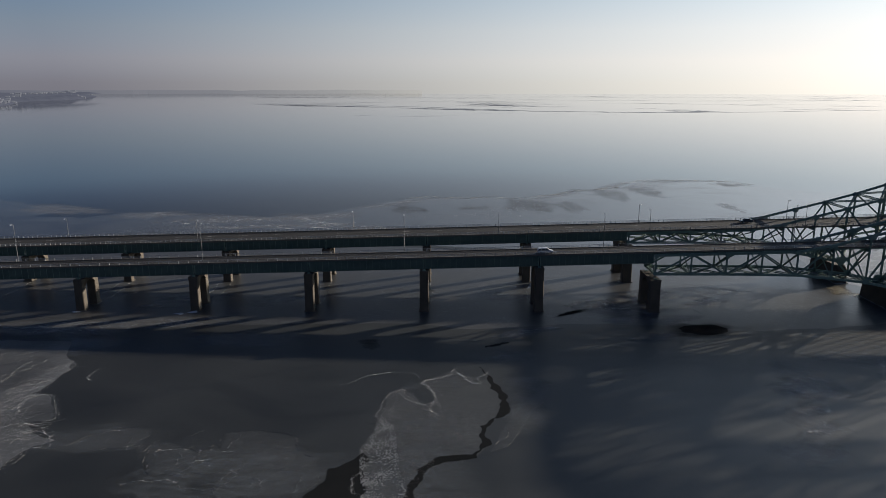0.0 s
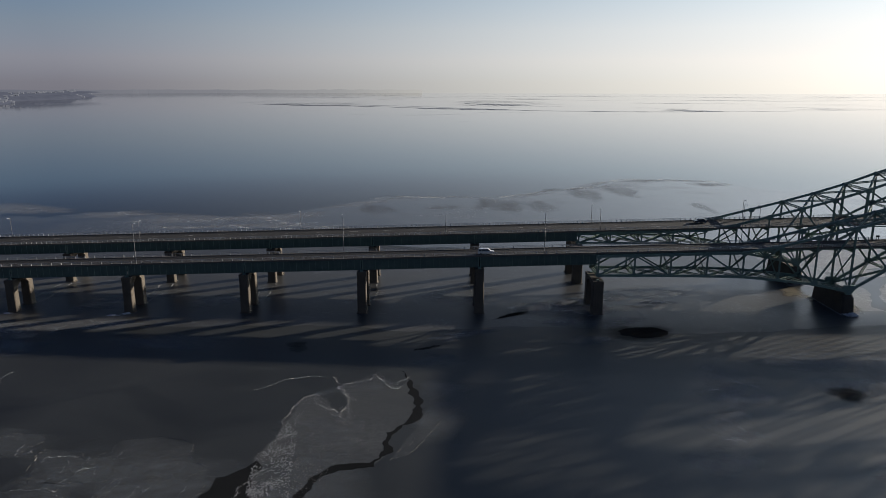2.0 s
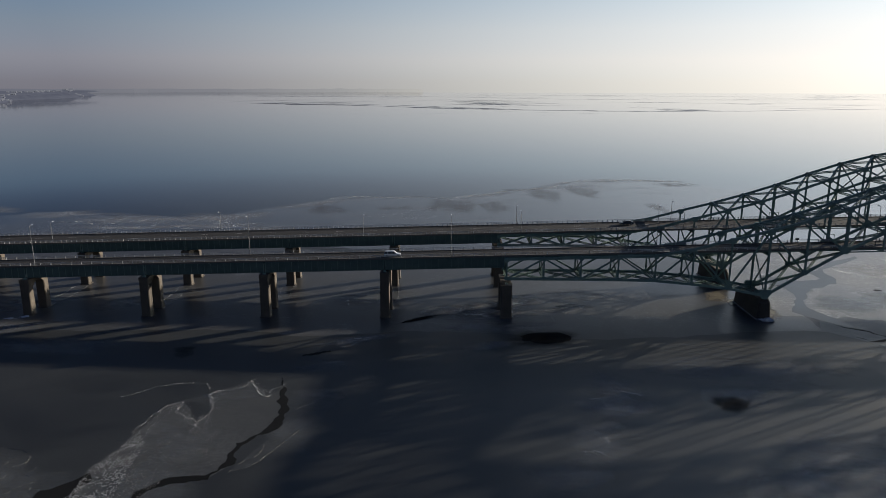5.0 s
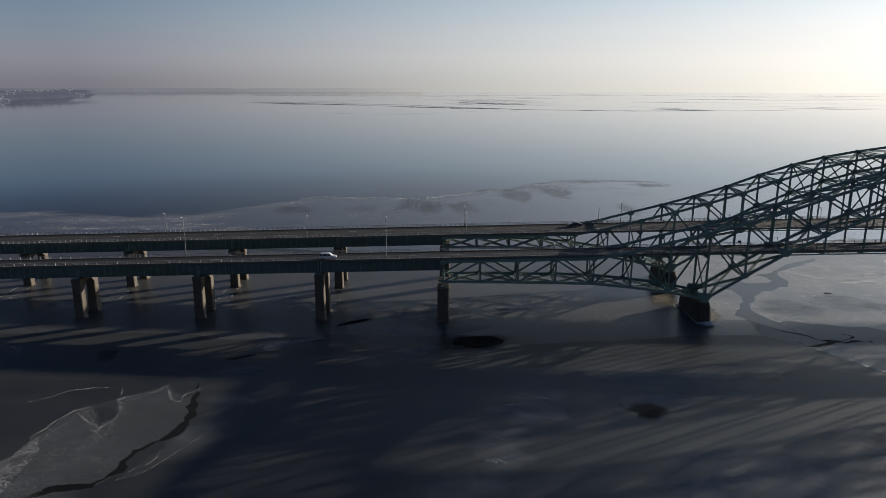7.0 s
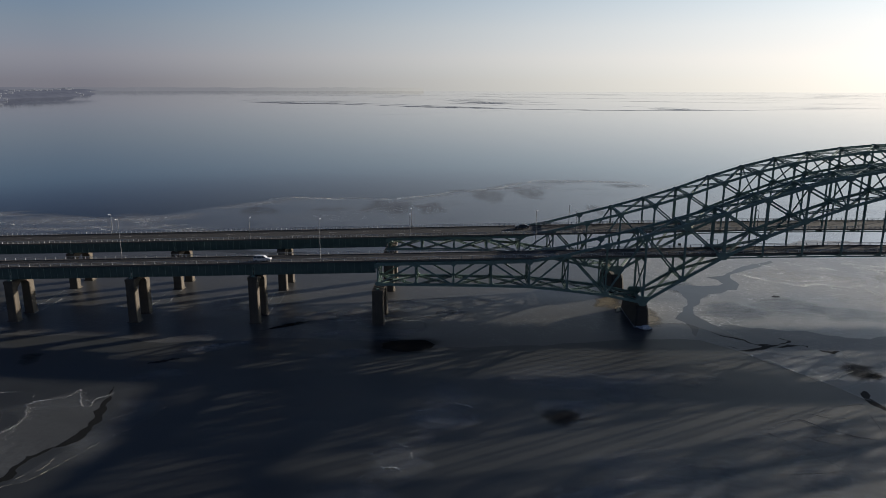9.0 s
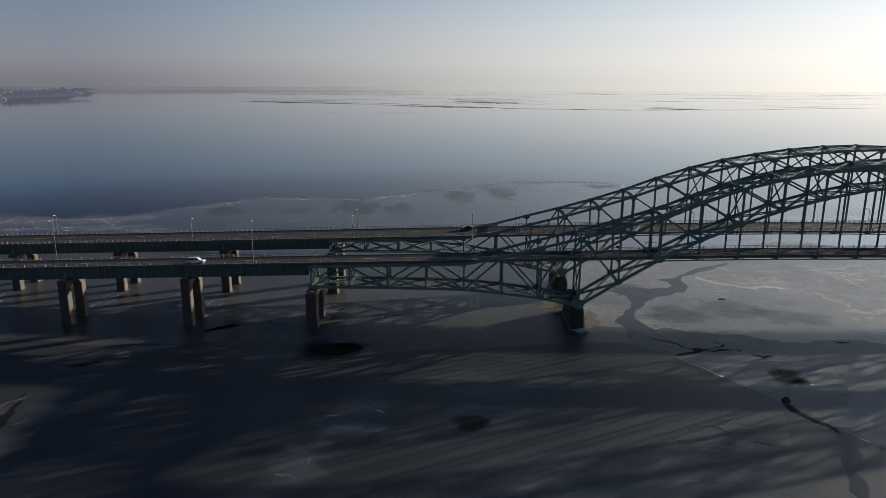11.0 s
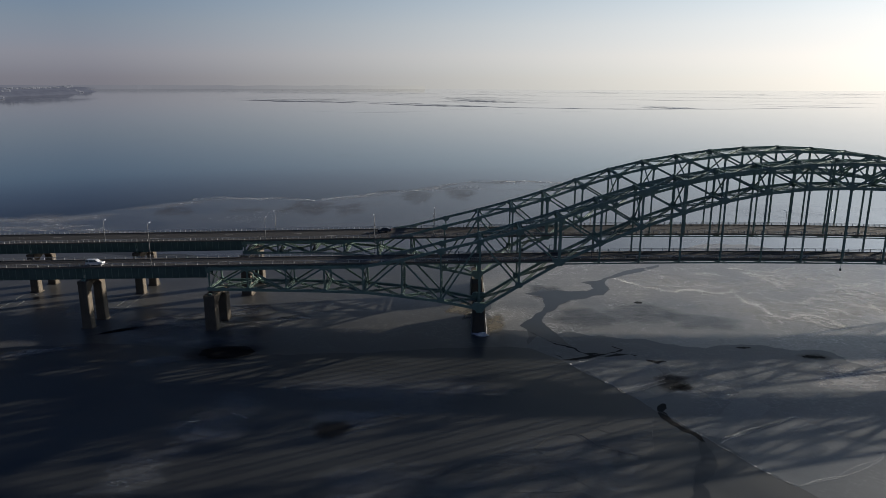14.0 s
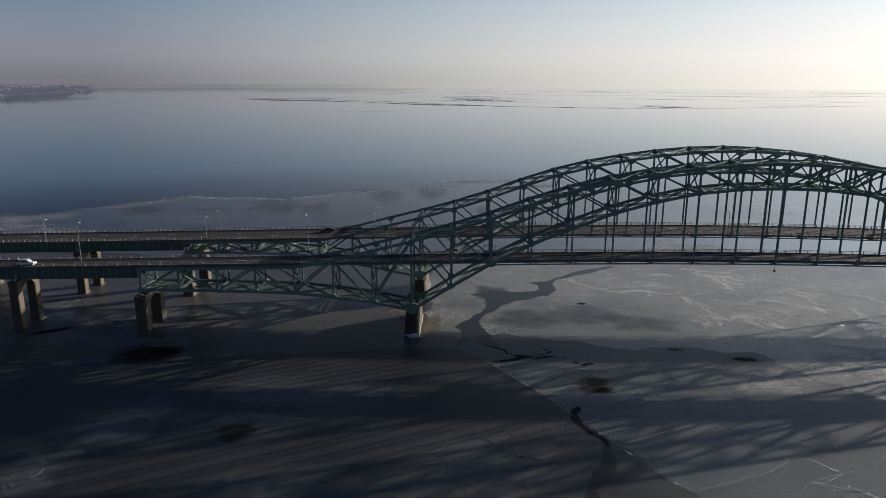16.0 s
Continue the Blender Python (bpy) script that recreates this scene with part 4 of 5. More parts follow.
films("bluish frost drifts on the shaded ice", "frost", ((74, 131, 6, 10, -0.3), (83, 155, 7, 10, 0.3), (79, 146, 7, 8, 0.2), (110, 152, 9, 6, 0.3), (66, 118, 7, 6, 0.0), (120, 128, 12, 8, 0.2), (105, 118, 10, 5, 0.2), (14, 168, 6, 5, 0.0), (-60, 180, 16, 5, 0.0), (-105, 176, 12, 8, 0.0), (55, 182, 8, 3, 0.3), (120, 168, 22, 10, 0.0), (130, 110, 30, 14, 0.1)), F_BLUE, 192, 0.026)
shards([[(72.5, 128), (75, 125.8)], [(73.1, 136.3), (75, 135)], [(84, 154.5), (88.2, 152.2)], [(76, 150), (78.5, 151)], [(70.7, 127.6), (73, 126.5)], [(76.2, 133), (75.6, 130)]], 5, 0.1, 0.2, 193)
# the refrozen lead beside the main pier and the bright ice beyond it
plate("ice_lead", "dark refrozen lead of bluish smooth ice", "ice lead", [(163.9, 196.5), (159.5, 199.8), (155.2, 204.7), (150.7, 212.7), (154.9, 219.3), (158.9, 226.7), (160.2, 234.4), (160.1, 241.6), (154.6, 244.5), (160.5, 247.4), (165.8, 248.8), (171.1, 247.5), (176.4, 248.5), (179.2, 251.3), (178.7, 255.9), (175.9, 258.8), (182.7, 261.4), (185.5, 264.8), (191.2, 270.7), (199.9, 278.2), (210.4, 284.4), (209.8, 281.5), (199.0, 272.4), (190.7, 266.3), (186.0, 262.8), (184.3, 257.4), (184.5, 250.0), (181.2, 243.7), (177.2, 242.4), (173.7, 239.1), (169.2, 237.9), (165.2, 232.7), (162.5, 226.8), (160.0, 224.5), (157.8, 216.0), (159.7, 209.6), (162.2, 200.6)], 0.095, LEADICE, 0.08, 3, 48)
films("smooth grey pool of refrozen water on the bright ice", "ice patch", ((172, 220, 13, 11, 0.0),(190, 226, 16, 11, -0.2),(206, 219, 16, 10, -0.2),(163, 245, 8, 12, 0.3)), F_POOL, 514, 0.09)
plate("ice_floe", "bright frosted ice field with broken ridges", "ice floe", [(142.5, 208), (143, 232), (138, 262), (150, 292), (214, 305), (260, 322), (420, 330), (430, 160), (300, 164), (262, 168), (247, 180), (233, 195), (215, 200), (180, 203), (158, 206)], 0.065, BRIGHT, 0.2, 4, 50)
shards([[(189.4, 264), (194.4, 257.3), (200.3, 252.5), (206, 247.9)], [(225.7, 245.6), (228.1, 235.5), (229.3, 226.1), (233.9, 222.5), (242.4, 225.4), (245.7, 219.3), (247.8, 214.7)], [(238.6, 223.9), (240.3, 217.9), (244, 213.4)], [(264.9, 258.3), (264.4, 248.6), (267.7, 245.7), (265.5, 235.5), (264.9, 228.8)], [(274.2, 237.2), (275.8, 230.5), (274.1, 224.1), (276, 221.7)], [(238.4, 275.1), (244.2, 267.9), (245.6, 252.6)], [(242.8, 237.4), (250.5, 243.5), (256.5, 240.8)], [(258, 268), (270.3, 258), (280, 262)], [(282, 250), (292, 236), (300, 226)], [(236, 280), (252, 276), (262, 282)], [(206, 247.9), (214, 251), (222, 247), (227, 252)]], 9, 0.2, 0.7, 51, mat=RIDGE_ICE)
rng = random.Random(520)
ARCS = []
for _ in range(46):                       # short pressure ridges strewn over the bright field
    x, y = rng.uniform(196, 300), rng.uniform(214, 282)
    if x + 0.35 * (y - 214) < 222:
        x += 40
    a, d = rng.uniform(-1.1, 0.2), rng.uniform(2.5, 8)
    ARCS.append([(x, y), (x + d * math.cos(a), y + d * math.sin(a)), (x + 1.8 * d * math.cos(a - 0.4), y + 1.8 * d * math.sin(a - 0.4))])
for _ in range(16):
    x, y = rng.uniform(244, 276), rng.uniform(172, 204)
    a, d = rng.uniform(-0.6, 0.9), rng.uniform(2, 5)
    ARCS.append([(x, y), (x + d * math.cos(a), y + d * math.sin(a)), (x + 1.8 * d * math.cos(a + 0.5), y + 1.8 * d * math.sin(a + 0.5))])
shards(ARCS, 5, 0.17, 0.4, 521, "short low ridges of broken ice on a bright field", 0.4, 0.3, False, RIDGE_ICE)
crust("broken ice lying along the ridges of a bright field", [(222, 212), (226, 246), (206, 252), (190, 262), (196, 270), (240, 280), (284, 268), (300, 240), (300, 208)], 0.22, 0.34, 511, None, 0.12)
crust("broken slabs on a bright ice field", [(247.7, 185.1), (258.7, 191.7), (264, 200), (276, 202), (276, 170), (248.4, 174.1), (245.4, 175.5)], 1.6, 0.3, 512, None, 0.2)
films("frost drawn out over the bright ice field", "frost", ((236, 228, 22, 12, -0.3), (262, 240, 18, 14, 0.2), (212, 262, 22, 9, -0.3), (256, 190, 14, 10, 0.0), (250, 262, 22, 10, 0.2), (232, 180, 12, 8, 0.1)), F_FIELD, 513, 0.086)
for i, (pts, w) in enumerate((([(157.6, 201.2), (162.2, 196.9), (166.5, 191.7), (171.8, 191.4), (177.1, 195.1), (174.6, 197.2)], (0.3, 0.5, 0.4, 0.3, 0.2, 0.2)), ([(158.3, 190.5), (160.4, 187.2), (169.5, 190.4), (180, 191), (179.4, 189.4)], (0.3, 0.35, 0.5, 0.25, 0.25)), ([(181.5, 188), (184, 186.4), (186.6, 187.3)], (0.6, 1.6, 0.5)))):
    crack(pts, w, 515 + i)
plate("ice_floe", "rough ridged ice field", "ice floe", [(233.7, 191.2), (240, 203), (248.5, 210), (275, 218), (320, 215), (330, 170), (262, 165), (246, 173)], 0.08, BRIGHT, 0.2, 3, 53)
shards([[(244, 193), (250.9, 188.4), (253.0, 178), (262, 172)], [(241.2, 174.8), (250, 178), (256, 186)], [(243, 186), (252, 192), (264, 190)], [(250, 204), (262, 200), (275, 196)], [(217, 135), (224, 132), (232, 128), (236, 118)]], 5, 0.22, 0.9, 54)
# sunlit gap between the shadows, painted as a bright film on silty ice
films("sunlit yellowish silty ice beside the bridge pier", "ice patch", ((133.5, 229, 4.0, 8, -0.3), (136, 222, 2.5, 5, -0.2), (143.5, 214, 3.5, 10, -0.2)), F_YELLOW, 56, 0.09)
# the belt of frosted ice behind the bridges, with silty patches
BELT = [(-420, 440), (-330, 425), (-279.0, 422.2), (-223.6, 390.5), (-223.0, 362), (-196.6, 356.5), (-163.5, 378.2), (-121.7, 364.9), (-90.6, 361.9), (-63.6, 384.1), (-27.2, 423.9), (18.9, 433.1), (42.4, 424.0), (97.3, 465.1), (145.6, 513.9), (202.5, 508.2), (225, 470), (300, 440), (420, 420)]
tagged(plate("ice_sheet", "matte grey bay ice round the bridge piers", "ice", [(-1500, 430), (-700, 415)] + [(x, y - 36) for x, y in BELT] + [(800, 400), (1500, 430), (1500, -800), (-1500, -800)], 0.015, MATTE, 0.08, 4, 59), kind="structure")
tagged(plate("ice_sheet", "lightly frosted grey bay ice under the bridges", "ice", [(-700, 195), (-420, 190), (-200, 194), (-100, 190), (-40, 193), (0, 189), (40, 193), (80, 188), (120, 192), (152, 195), (150, 240), (150, 294), (60, 288), (-80, 303), (-240, 288), (-420, 303), (-700, 300)], 0.021, MID_ICE, 0.07, 4, 66), kind="structure")
plate("ice_floe", "wide belt of frosted ice with feathered white edges", "ice floe", BELT[1:] + [(430, 300), (330, 262), (210, 300), (60, 285), (-80, 300), (-240, 285), (-420, 300)], 0.035, BELTICE, 0.14, 4, 60)
shards([[(-160, 352), (-120, 346), (-80, 352), (-50, 348)], [(-130, 338), (-100, 340), (-60, 332)]], 2.2, 0.16, 2.2, 63)
films("brown silty stain drawn out in feathers over frosted ice", "ice patch", ((104, 446, 9, 26, 0.1), (130, 456, 10, 24, 0.2), (200, 488, 15, 9, -0.1), (44, 402, 14, 24, 0.15), (70, 396, 8, 20, 0.1), (-24, 388, 9, 18, 0.2), (14, 392, 10, 7, 0.1), (162, 396, 5, 16, 0.1), (86, 462, 8, 5, 0.6), (156, 503, 14, 5, 0.0)), F_SILT, 70, 0.041)
films("white feathered frost along the edge of the ice belt", "frost", ((-163, 368, 26, 11, 0.1), (-120, 356, 30, 12, -0.1), (-75, 362, 26, 13, 0.3), (-220, 385, 30, 13, -0.4), (-35, 405, 24, 6, 0.7), (0, 428, 30, 4, 0.15), (70, 440, 34, 4, 0.7), (120, 488, 30, 5, 0.8), (180, 508, 34, 5, -0.1)), F_RIME, 71, 0.047)
films("lumpy white frost on the grey ice behind the bridges", "frost", ((-68, 340, 17, 7, 0.1), (-44, 334, 12, 6, -0.1), (-28, 331, 13, 4, 0.0), (-92, 338, 16, 4, 0.2), (-112, 334, 18, 4, 0.0), (-8, 326, 14, 3, 0.1)), F_RIME, 72, 0.049)
shards([[(-74, 346), (-66, 344), (-60, 338)], [(-48, 338), (-40, 340), (-34, 334)], [(-56, 334), (-50, 336)]], 1.6, 0.22, 1.2, 73)
shards([[(-30, 423), (-8, 430), (19, 432), (33, 427), (44, 423)], [(48, 427), (72, 445), (97, 464), (122, 489), (145, 512)], [(149, 513), (175, 514), (202, 507), (216, 488)]], 2.4, 0.30, 1.6, 74, "thin crushed white ice along the edge of the belt")
# long grey leads and wind streaks far out
def far_lead(points, width, seed):
    """A long narrow lead: a ribbon along a wandering line, swelling and thinning."""
    rng = random.Random(seed)
    pts = wander(points, False, 0.05, 4, rng)
    bm = bmesh.new()
    rows = []
    n = len(pts)
    for i, p in enumerate(pts):
        w = width * math.sin(math.pi * (i + 0.3) / n) * (0.35 + 0.65 * abs(noise.noise(Vector((i * 0.35, seed, 0)))) * 2)
        rows.append((bm.verts.new((p.x, p.y - w / 2, 0.006)), bm.verts.new((p.x, p.y + w / 2, 0.006))))
    for u, v in zip(rows, rows[1:]):
        bm.faces.new((u[0], v[0], v[1], u[1]))
    ob = new("far_lead", mesh_of(bm, "far_lead", GREYLEAD))
    tagged(ob, "long dark lead in the distant ice", "lead", "far leads")


for i, (pts, w) in enumerate((([(-855, 2639), (-347, 2327), (-12, 2076), (223, 1833), (495, 1765), (776, 1789), (1199, 1924)], 62), ([(-640, 2345), (-540, 2312), (-430, 2215), (-320, 2196), (-165, 2090)], 170), ([(-180, 2110), (-52, 1985), (90, 1905), (190, 1850)], 120), ([(60, 2500), (150, 2330), (300, 2200)], 150), ([(590, 1905), (640, 1840), (720, 1800)], 110), ([(-38, 2875), (32, 2960), (129, 2560), (213, 2364), (319, 2310)], 40), ([(60, 2294), (158, 2136), (260, 1999)], 24), ([(609, 2163), (609, 2019), (635, 1781)], 26), ([(881, 2034), (1060, 1916), (1300, 1990)], 16), ([(-573, 2509), (-428, 2262), (-313, 2212)], 34), ([(-1000, 3300), (-400, 3500), (300, 3300)], 30), ([(900, 2900), (1400, 3100), (2200, 3000)], 30), ([(500, 2600), (900, 2500), (1500, 2420)], 18))):
    far_lead(pts, w, 80 + i)


def streaks(label, areas, seed):
    """Thin slivers of darker ice, strewn over stretches of the bay and drawn out along x."""
    rng = random.Random(seed)
    bm = bmesh.new()
    for x0, x1, y0, y1, n, length, width in areas:
        for _ in range(n):
            x, y = rng.uniform(x0, x1), rng.uniform(y0, y1)
            half, w = length * rng.uniform(0.3, 1.0) / 2, width * rng.uniform(0.4, 1.2)
            slope = rng.uniform(-0.35, 0.25)
            up, down = [], []
            for i in range(9):
                u = -1 + i / 4
                c = y + u * half * slope + rng.uniform(-1, 1) * w * 0.6
                t = w * (1 - u * u) * rng.uniform(0.3, 1.0) / 2 + 0.2
                up.append(bm.verts.new((x + u * half, c + t, 0.005)))
                down.append(bm.verts.new((x + u * half, c - t, 0.005)))
            for i in range(8):
                bm.faces.new((down[i], down[i + 1], up[i + 1], up[i]))
    ob = new("ice_streaks", mesh_of(bm, "ice_streaks", GREYLEAD))
    return tagged(ob, label, "ice streaks", kind="stuff")


streaks("thin dark streaks in the distant ice", ((60, 360, 2150, 2750, 34, 190, 26), (-560, -280, 2200, 2460, 12, 220, 22), (560, 700, 1780, 2080, 10, 110, 30), (1000, 2200, 1850, 2600, 22, 320, 22), (-900, 2400, 2500, 4200, 60, 420, 40), (-200, 500, 1500, 1750, 8, 160, 6)), 87)

films("streaky frost on the ice under the bridges", "frost", ((52, 210, 15, 9, 0.1), (20, 224, 14, 9, 0.2), (-16, 222, 13, 8, 0.1), (-52, 226, 14, 8, 0.2), (-88, 222, 14, 8, 0.0), (-124, 226, 14, 8, 0.0), (80, 226, 16, 8, 0.2), (60, 196, 12, 5, 0.2), (-60, 196, 20, 5, 0.0)), F_FROST, 194, 0.026)
films("speckled white frost on the ice beside the bridge piers", "frost", ((-112, 190, 24, 8, 0.0), (-84, 194, 14, 5, 0.1), (-60, 216, 10, 5, 0.3), (-92, 214, 10, 5, 0.3), (58, 214, 10, 7, 0.4), (66, 222, 9, 7, 0.4), (44, 212, 9, 4, 0.3), (80, 214, 8, 4, 0.3), (20, 186, 9, 3, 0.4), (50, 198, 8, 3, 0.3), (-140, 176, 20, 7, 0.0)), F_SPECK, 195, 0.03)
# refrozen seams between the piers of the two bridges
for i in range(7):
    x = 25.3 - 36.0 * i
    shards([[(x - 1.8, 218), (x - 1.4, 228), (x - 2.2, 236)], [(x + 1.9, 212), (x + 2.4, 226), (x + 1.6, 237)]], 3.0, 0.12, 0.14, 100 + i, bend=0.06, mat=GRIT)
shards([[(54, 222), (62, 214), (70, 222)], [(45, 205), (54, 208), (60, 203)], [(66, 205), (72, 209), (76, 203)]], 2.5, 0.22, 0.8, 110)

# ---- the bridges ----
NEAR, FAR = (206.0, 216.0), (239.0, 254.0)
LEFT, RIGHT = -334.0, 557.0
arch_bridge("dark green steel arch truss bridge carrying a narrow two-lane roadway", *NEAR, LOW_NEAR)
arch_bridge("dark green steel arch truss bridge carrying a wider roadway", *FAR, LOW_FAR)
roadway("narrow worn asphalt bridge roadway with low metal railings", NEAR[0] + 0.7, NEAR[1] - 0.7, LEFT, RIGHT, 2, 3.1)
roadway("wide worn asphalt bridge roadway with low metal railings", FAR[0] - 0.6, FAR[1] - 1.2, LEFT, RIGHT, 3, 1.8)
PIERS = [25.3 - 36.0 * i for i in range(10)]
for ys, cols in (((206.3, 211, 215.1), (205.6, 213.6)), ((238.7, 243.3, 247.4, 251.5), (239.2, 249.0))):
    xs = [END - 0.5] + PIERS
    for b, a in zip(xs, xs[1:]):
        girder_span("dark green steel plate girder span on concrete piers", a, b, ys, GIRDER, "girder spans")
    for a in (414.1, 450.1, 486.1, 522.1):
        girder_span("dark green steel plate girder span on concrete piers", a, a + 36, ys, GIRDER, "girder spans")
    for x in PIERS + [450.1, 486.1, 522.1]:
        bent("tan concrete bridge pier with two square columns and arched cap", x, *cols, deck_z(x) - 3.68, 2.7, 2.3)
for x in (END, 2 * MID - END):
    bent("stout concrete pier with two columns under the truss end", x, 206.0, 215.6, 10.4, 3.2, 3.0)
    bent("stout concrete pier with two columns under the truss end", x, 239.4, 253.4, 13.6, 3.2, 3.0)
for x in (TOWER, 2 * MID - TOWER):
    wall_pier("long low concrete wall pier with snow at its foot", x, 205.0, 222.5, 6.2, 3.4)
    wall_pier("long concrete wall pier carrying the wider arch", x, 237.4, 256.0, 6.4, 3.8)
for x, y, face in ((-142.6, 214.8, -1), (-79.8, 206.5, 1), (-17.3, 214.8, -1), (45.0, 206.5, 1), (108.0, 214.8, -1), (169.5, 206.5, 1), (236.8, 214.8, -1)):
    street_lamp(x, y, deck_z(x) + 0.2, face, 12.2)
for x, y, face in ((-146.0, 252.4, -1), (-92.5, 238.8, 1), (-38.5, 252.4, -1), (15.0, 238.8, 1), (68.5, 252.4, -1), (68.8, 238.8, 1), (123.8, 252.4, -1), (124.0, 238.8, 1), (177.0, 252.4, -1), (236.4, 238.8, 1)):
    street_lamp(x, y, deck_z(x) + 0.2, face, 7.0)


# ---- far shore ----
def shore(name, label, line, depth, height, seed, mat, rough=0.6):
    """A low wooded bank: a jagged crest of trees over a shore line."""
    rng = random.Random(seed)
    pts = wander(line, False, 0.12, 4, rng)
    bm = bmesh.new()
    rows = []
    for i, p in enumerate(pts):
        d = (pts[min(i + 1, len(pts) - 1)] - pts[max(i - 1, 0)]).normalized()
        back = Vector((-d.y, d.x)) * depth
        h = height * (0.55 + rough * (noise.noise(Vector((p.x * 0.01, p.y * 0.01, seed))) + rng.uniform(0, 0.6)))
        a, b = p + back * 0.04, p + back
        rows.append([bm.verts.new(q) for q in ((p.x, p.y, 0), (a.x, a.y, h * 0.7), (b.x, b.y, h))])
    for u, v in zip(rows, rows[1:]):
        for k in range(2):
            bm.faces.new((u[k], v[k], v[k + 1], u[k + 1]))
    bmesh.ops.recalc_face_normals(bm, faces=bm.faces[:])
    ob = new(name, mesh_of(bm, name, mat))
    return tagged(ob, label, "far shore", kind="structure")


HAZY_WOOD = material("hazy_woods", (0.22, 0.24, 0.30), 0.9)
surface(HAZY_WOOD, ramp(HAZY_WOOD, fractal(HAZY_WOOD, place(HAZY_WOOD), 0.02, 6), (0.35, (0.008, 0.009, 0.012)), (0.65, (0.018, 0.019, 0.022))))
HAZED_WALL = material("hazed_house_wall", (0.03, 0.031, 0.035), 0.9)
ROOF = material("hazed_roof", (0.03, 0.031, 0.035), 0.9)
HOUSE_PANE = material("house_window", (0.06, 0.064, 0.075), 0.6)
HAZY_FAR = material("far_shore_haze_glow", (0.006, 0.006, 0.007), 1.0)
for mat, veil in ((HAZY_WOOD, (0.082, 0.084, 0.106)), (HAZY_FAR, (0.125, 0.119, 0.139)), (HAZED_WALL, (0.082, 0.086, 0.103)), (ROOF, (0.098, 0.102, 0.118))):   # distant haze put in as emission, on house walls and roofs too
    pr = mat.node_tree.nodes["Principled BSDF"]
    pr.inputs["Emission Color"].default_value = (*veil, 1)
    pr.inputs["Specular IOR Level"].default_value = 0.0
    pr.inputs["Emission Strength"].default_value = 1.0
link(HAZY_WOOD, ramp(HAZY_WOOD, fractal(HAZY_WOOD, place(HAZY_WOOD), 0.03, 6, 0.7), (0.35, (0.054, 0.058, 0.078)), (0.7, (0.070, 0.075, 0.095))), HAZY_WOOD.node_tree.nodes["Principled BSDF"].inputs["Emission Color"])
east = node(HAZY_FAR, "ShaderNodeSeparateXYZ")          # the haze glow painted on the far shore brightens towards the sun
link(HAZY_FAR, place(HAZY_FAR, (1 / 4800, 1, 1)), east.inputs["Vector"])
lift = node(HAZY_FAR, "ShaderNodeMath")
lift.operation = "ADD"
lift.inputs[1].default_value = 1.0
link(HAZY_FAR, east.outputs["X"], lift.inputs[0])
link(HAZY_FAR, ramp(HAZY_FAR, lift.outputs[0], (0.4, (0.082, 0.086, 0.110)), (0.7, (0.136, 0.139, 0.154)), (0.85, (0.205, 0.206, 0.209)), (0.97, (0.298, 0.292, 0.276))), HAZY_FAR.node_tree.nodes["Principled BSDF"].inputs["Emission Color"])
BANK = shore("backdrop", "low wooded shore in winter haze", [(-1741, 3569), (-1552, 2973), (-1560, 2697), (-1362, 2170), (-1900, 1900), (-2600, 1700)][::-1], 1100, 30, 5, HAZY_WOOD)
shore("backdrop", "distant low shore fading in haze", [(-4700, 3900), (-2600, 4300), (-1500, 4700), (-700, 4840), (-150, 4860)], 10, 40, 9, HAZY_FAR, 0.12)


def house_far(x, y, z, w, d, h):
    """A far building with a pitched roof and a few windows."""
    t = thing("house", "small pale house on the far hazy shore", "house", "shore houses")
    t.location = (x, y, z)
    bm = bmesh.new()
    box(bm, -w / 2, w / 2, -d / 2, d / 2, 0, h)
    part("wall", bm, HAZED_WALL, t)
    bm = bmesh.new()
    prism(bm, [(-d / 2 - 0.6, h), (d / 2 + 0.6, h), (0, h + d * 0.32)], "x", -w / 2 - 0.6, w / 2 + 0.6)
    part("roof", bm, ROOF, t)
    for i in range(3):
        bm = bmesh.new()
        u = -w / 2 + w * (i + 0.5) / 3
        box(bm, u - w / 16, u + w / 16, -d / 2 - 0.15, -d / 2 - 0.05, h * 0.35, h * 0.7)
        part("window", bm, HOUSE_PANE, t)
    return t


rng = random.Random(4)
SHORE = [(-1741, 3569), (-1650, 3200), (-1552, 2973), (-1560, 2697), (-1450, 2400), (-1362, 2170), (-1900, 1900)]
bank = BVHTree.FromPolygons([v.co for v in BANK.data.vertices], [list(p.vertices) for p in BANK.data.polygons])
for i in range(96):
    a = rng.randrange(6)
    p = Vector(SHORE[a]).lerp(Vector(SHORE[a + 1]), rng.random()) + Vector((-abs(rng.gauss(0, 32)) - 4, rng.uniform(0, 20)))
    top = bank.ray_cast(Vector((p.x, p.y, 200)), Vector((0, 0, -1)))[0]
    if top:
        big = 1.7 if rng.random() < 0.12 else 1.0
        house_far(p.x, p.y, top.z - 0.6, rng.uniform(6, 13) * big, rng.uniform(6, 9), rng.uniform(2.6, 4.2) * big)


# ---- vehicles ----
PAINT = material("silver_paint", (0.55, 0.56, 0.57), 0.25, 0.3)
DARK_PAINT = material("dark_car_paint", (0.03, 0.032, 0.036), 0.25, 0.2)
RUBBER = material("tyre_rubber", (0.02, 0.02, 0.02), 0.8)
CLEAR = material("headlight_lens", (0.7, 0.7, 0.68), 0.1)
RED_LENS = material("tail_light_lens", (0.35, 0.02, 0.02), 0.2)


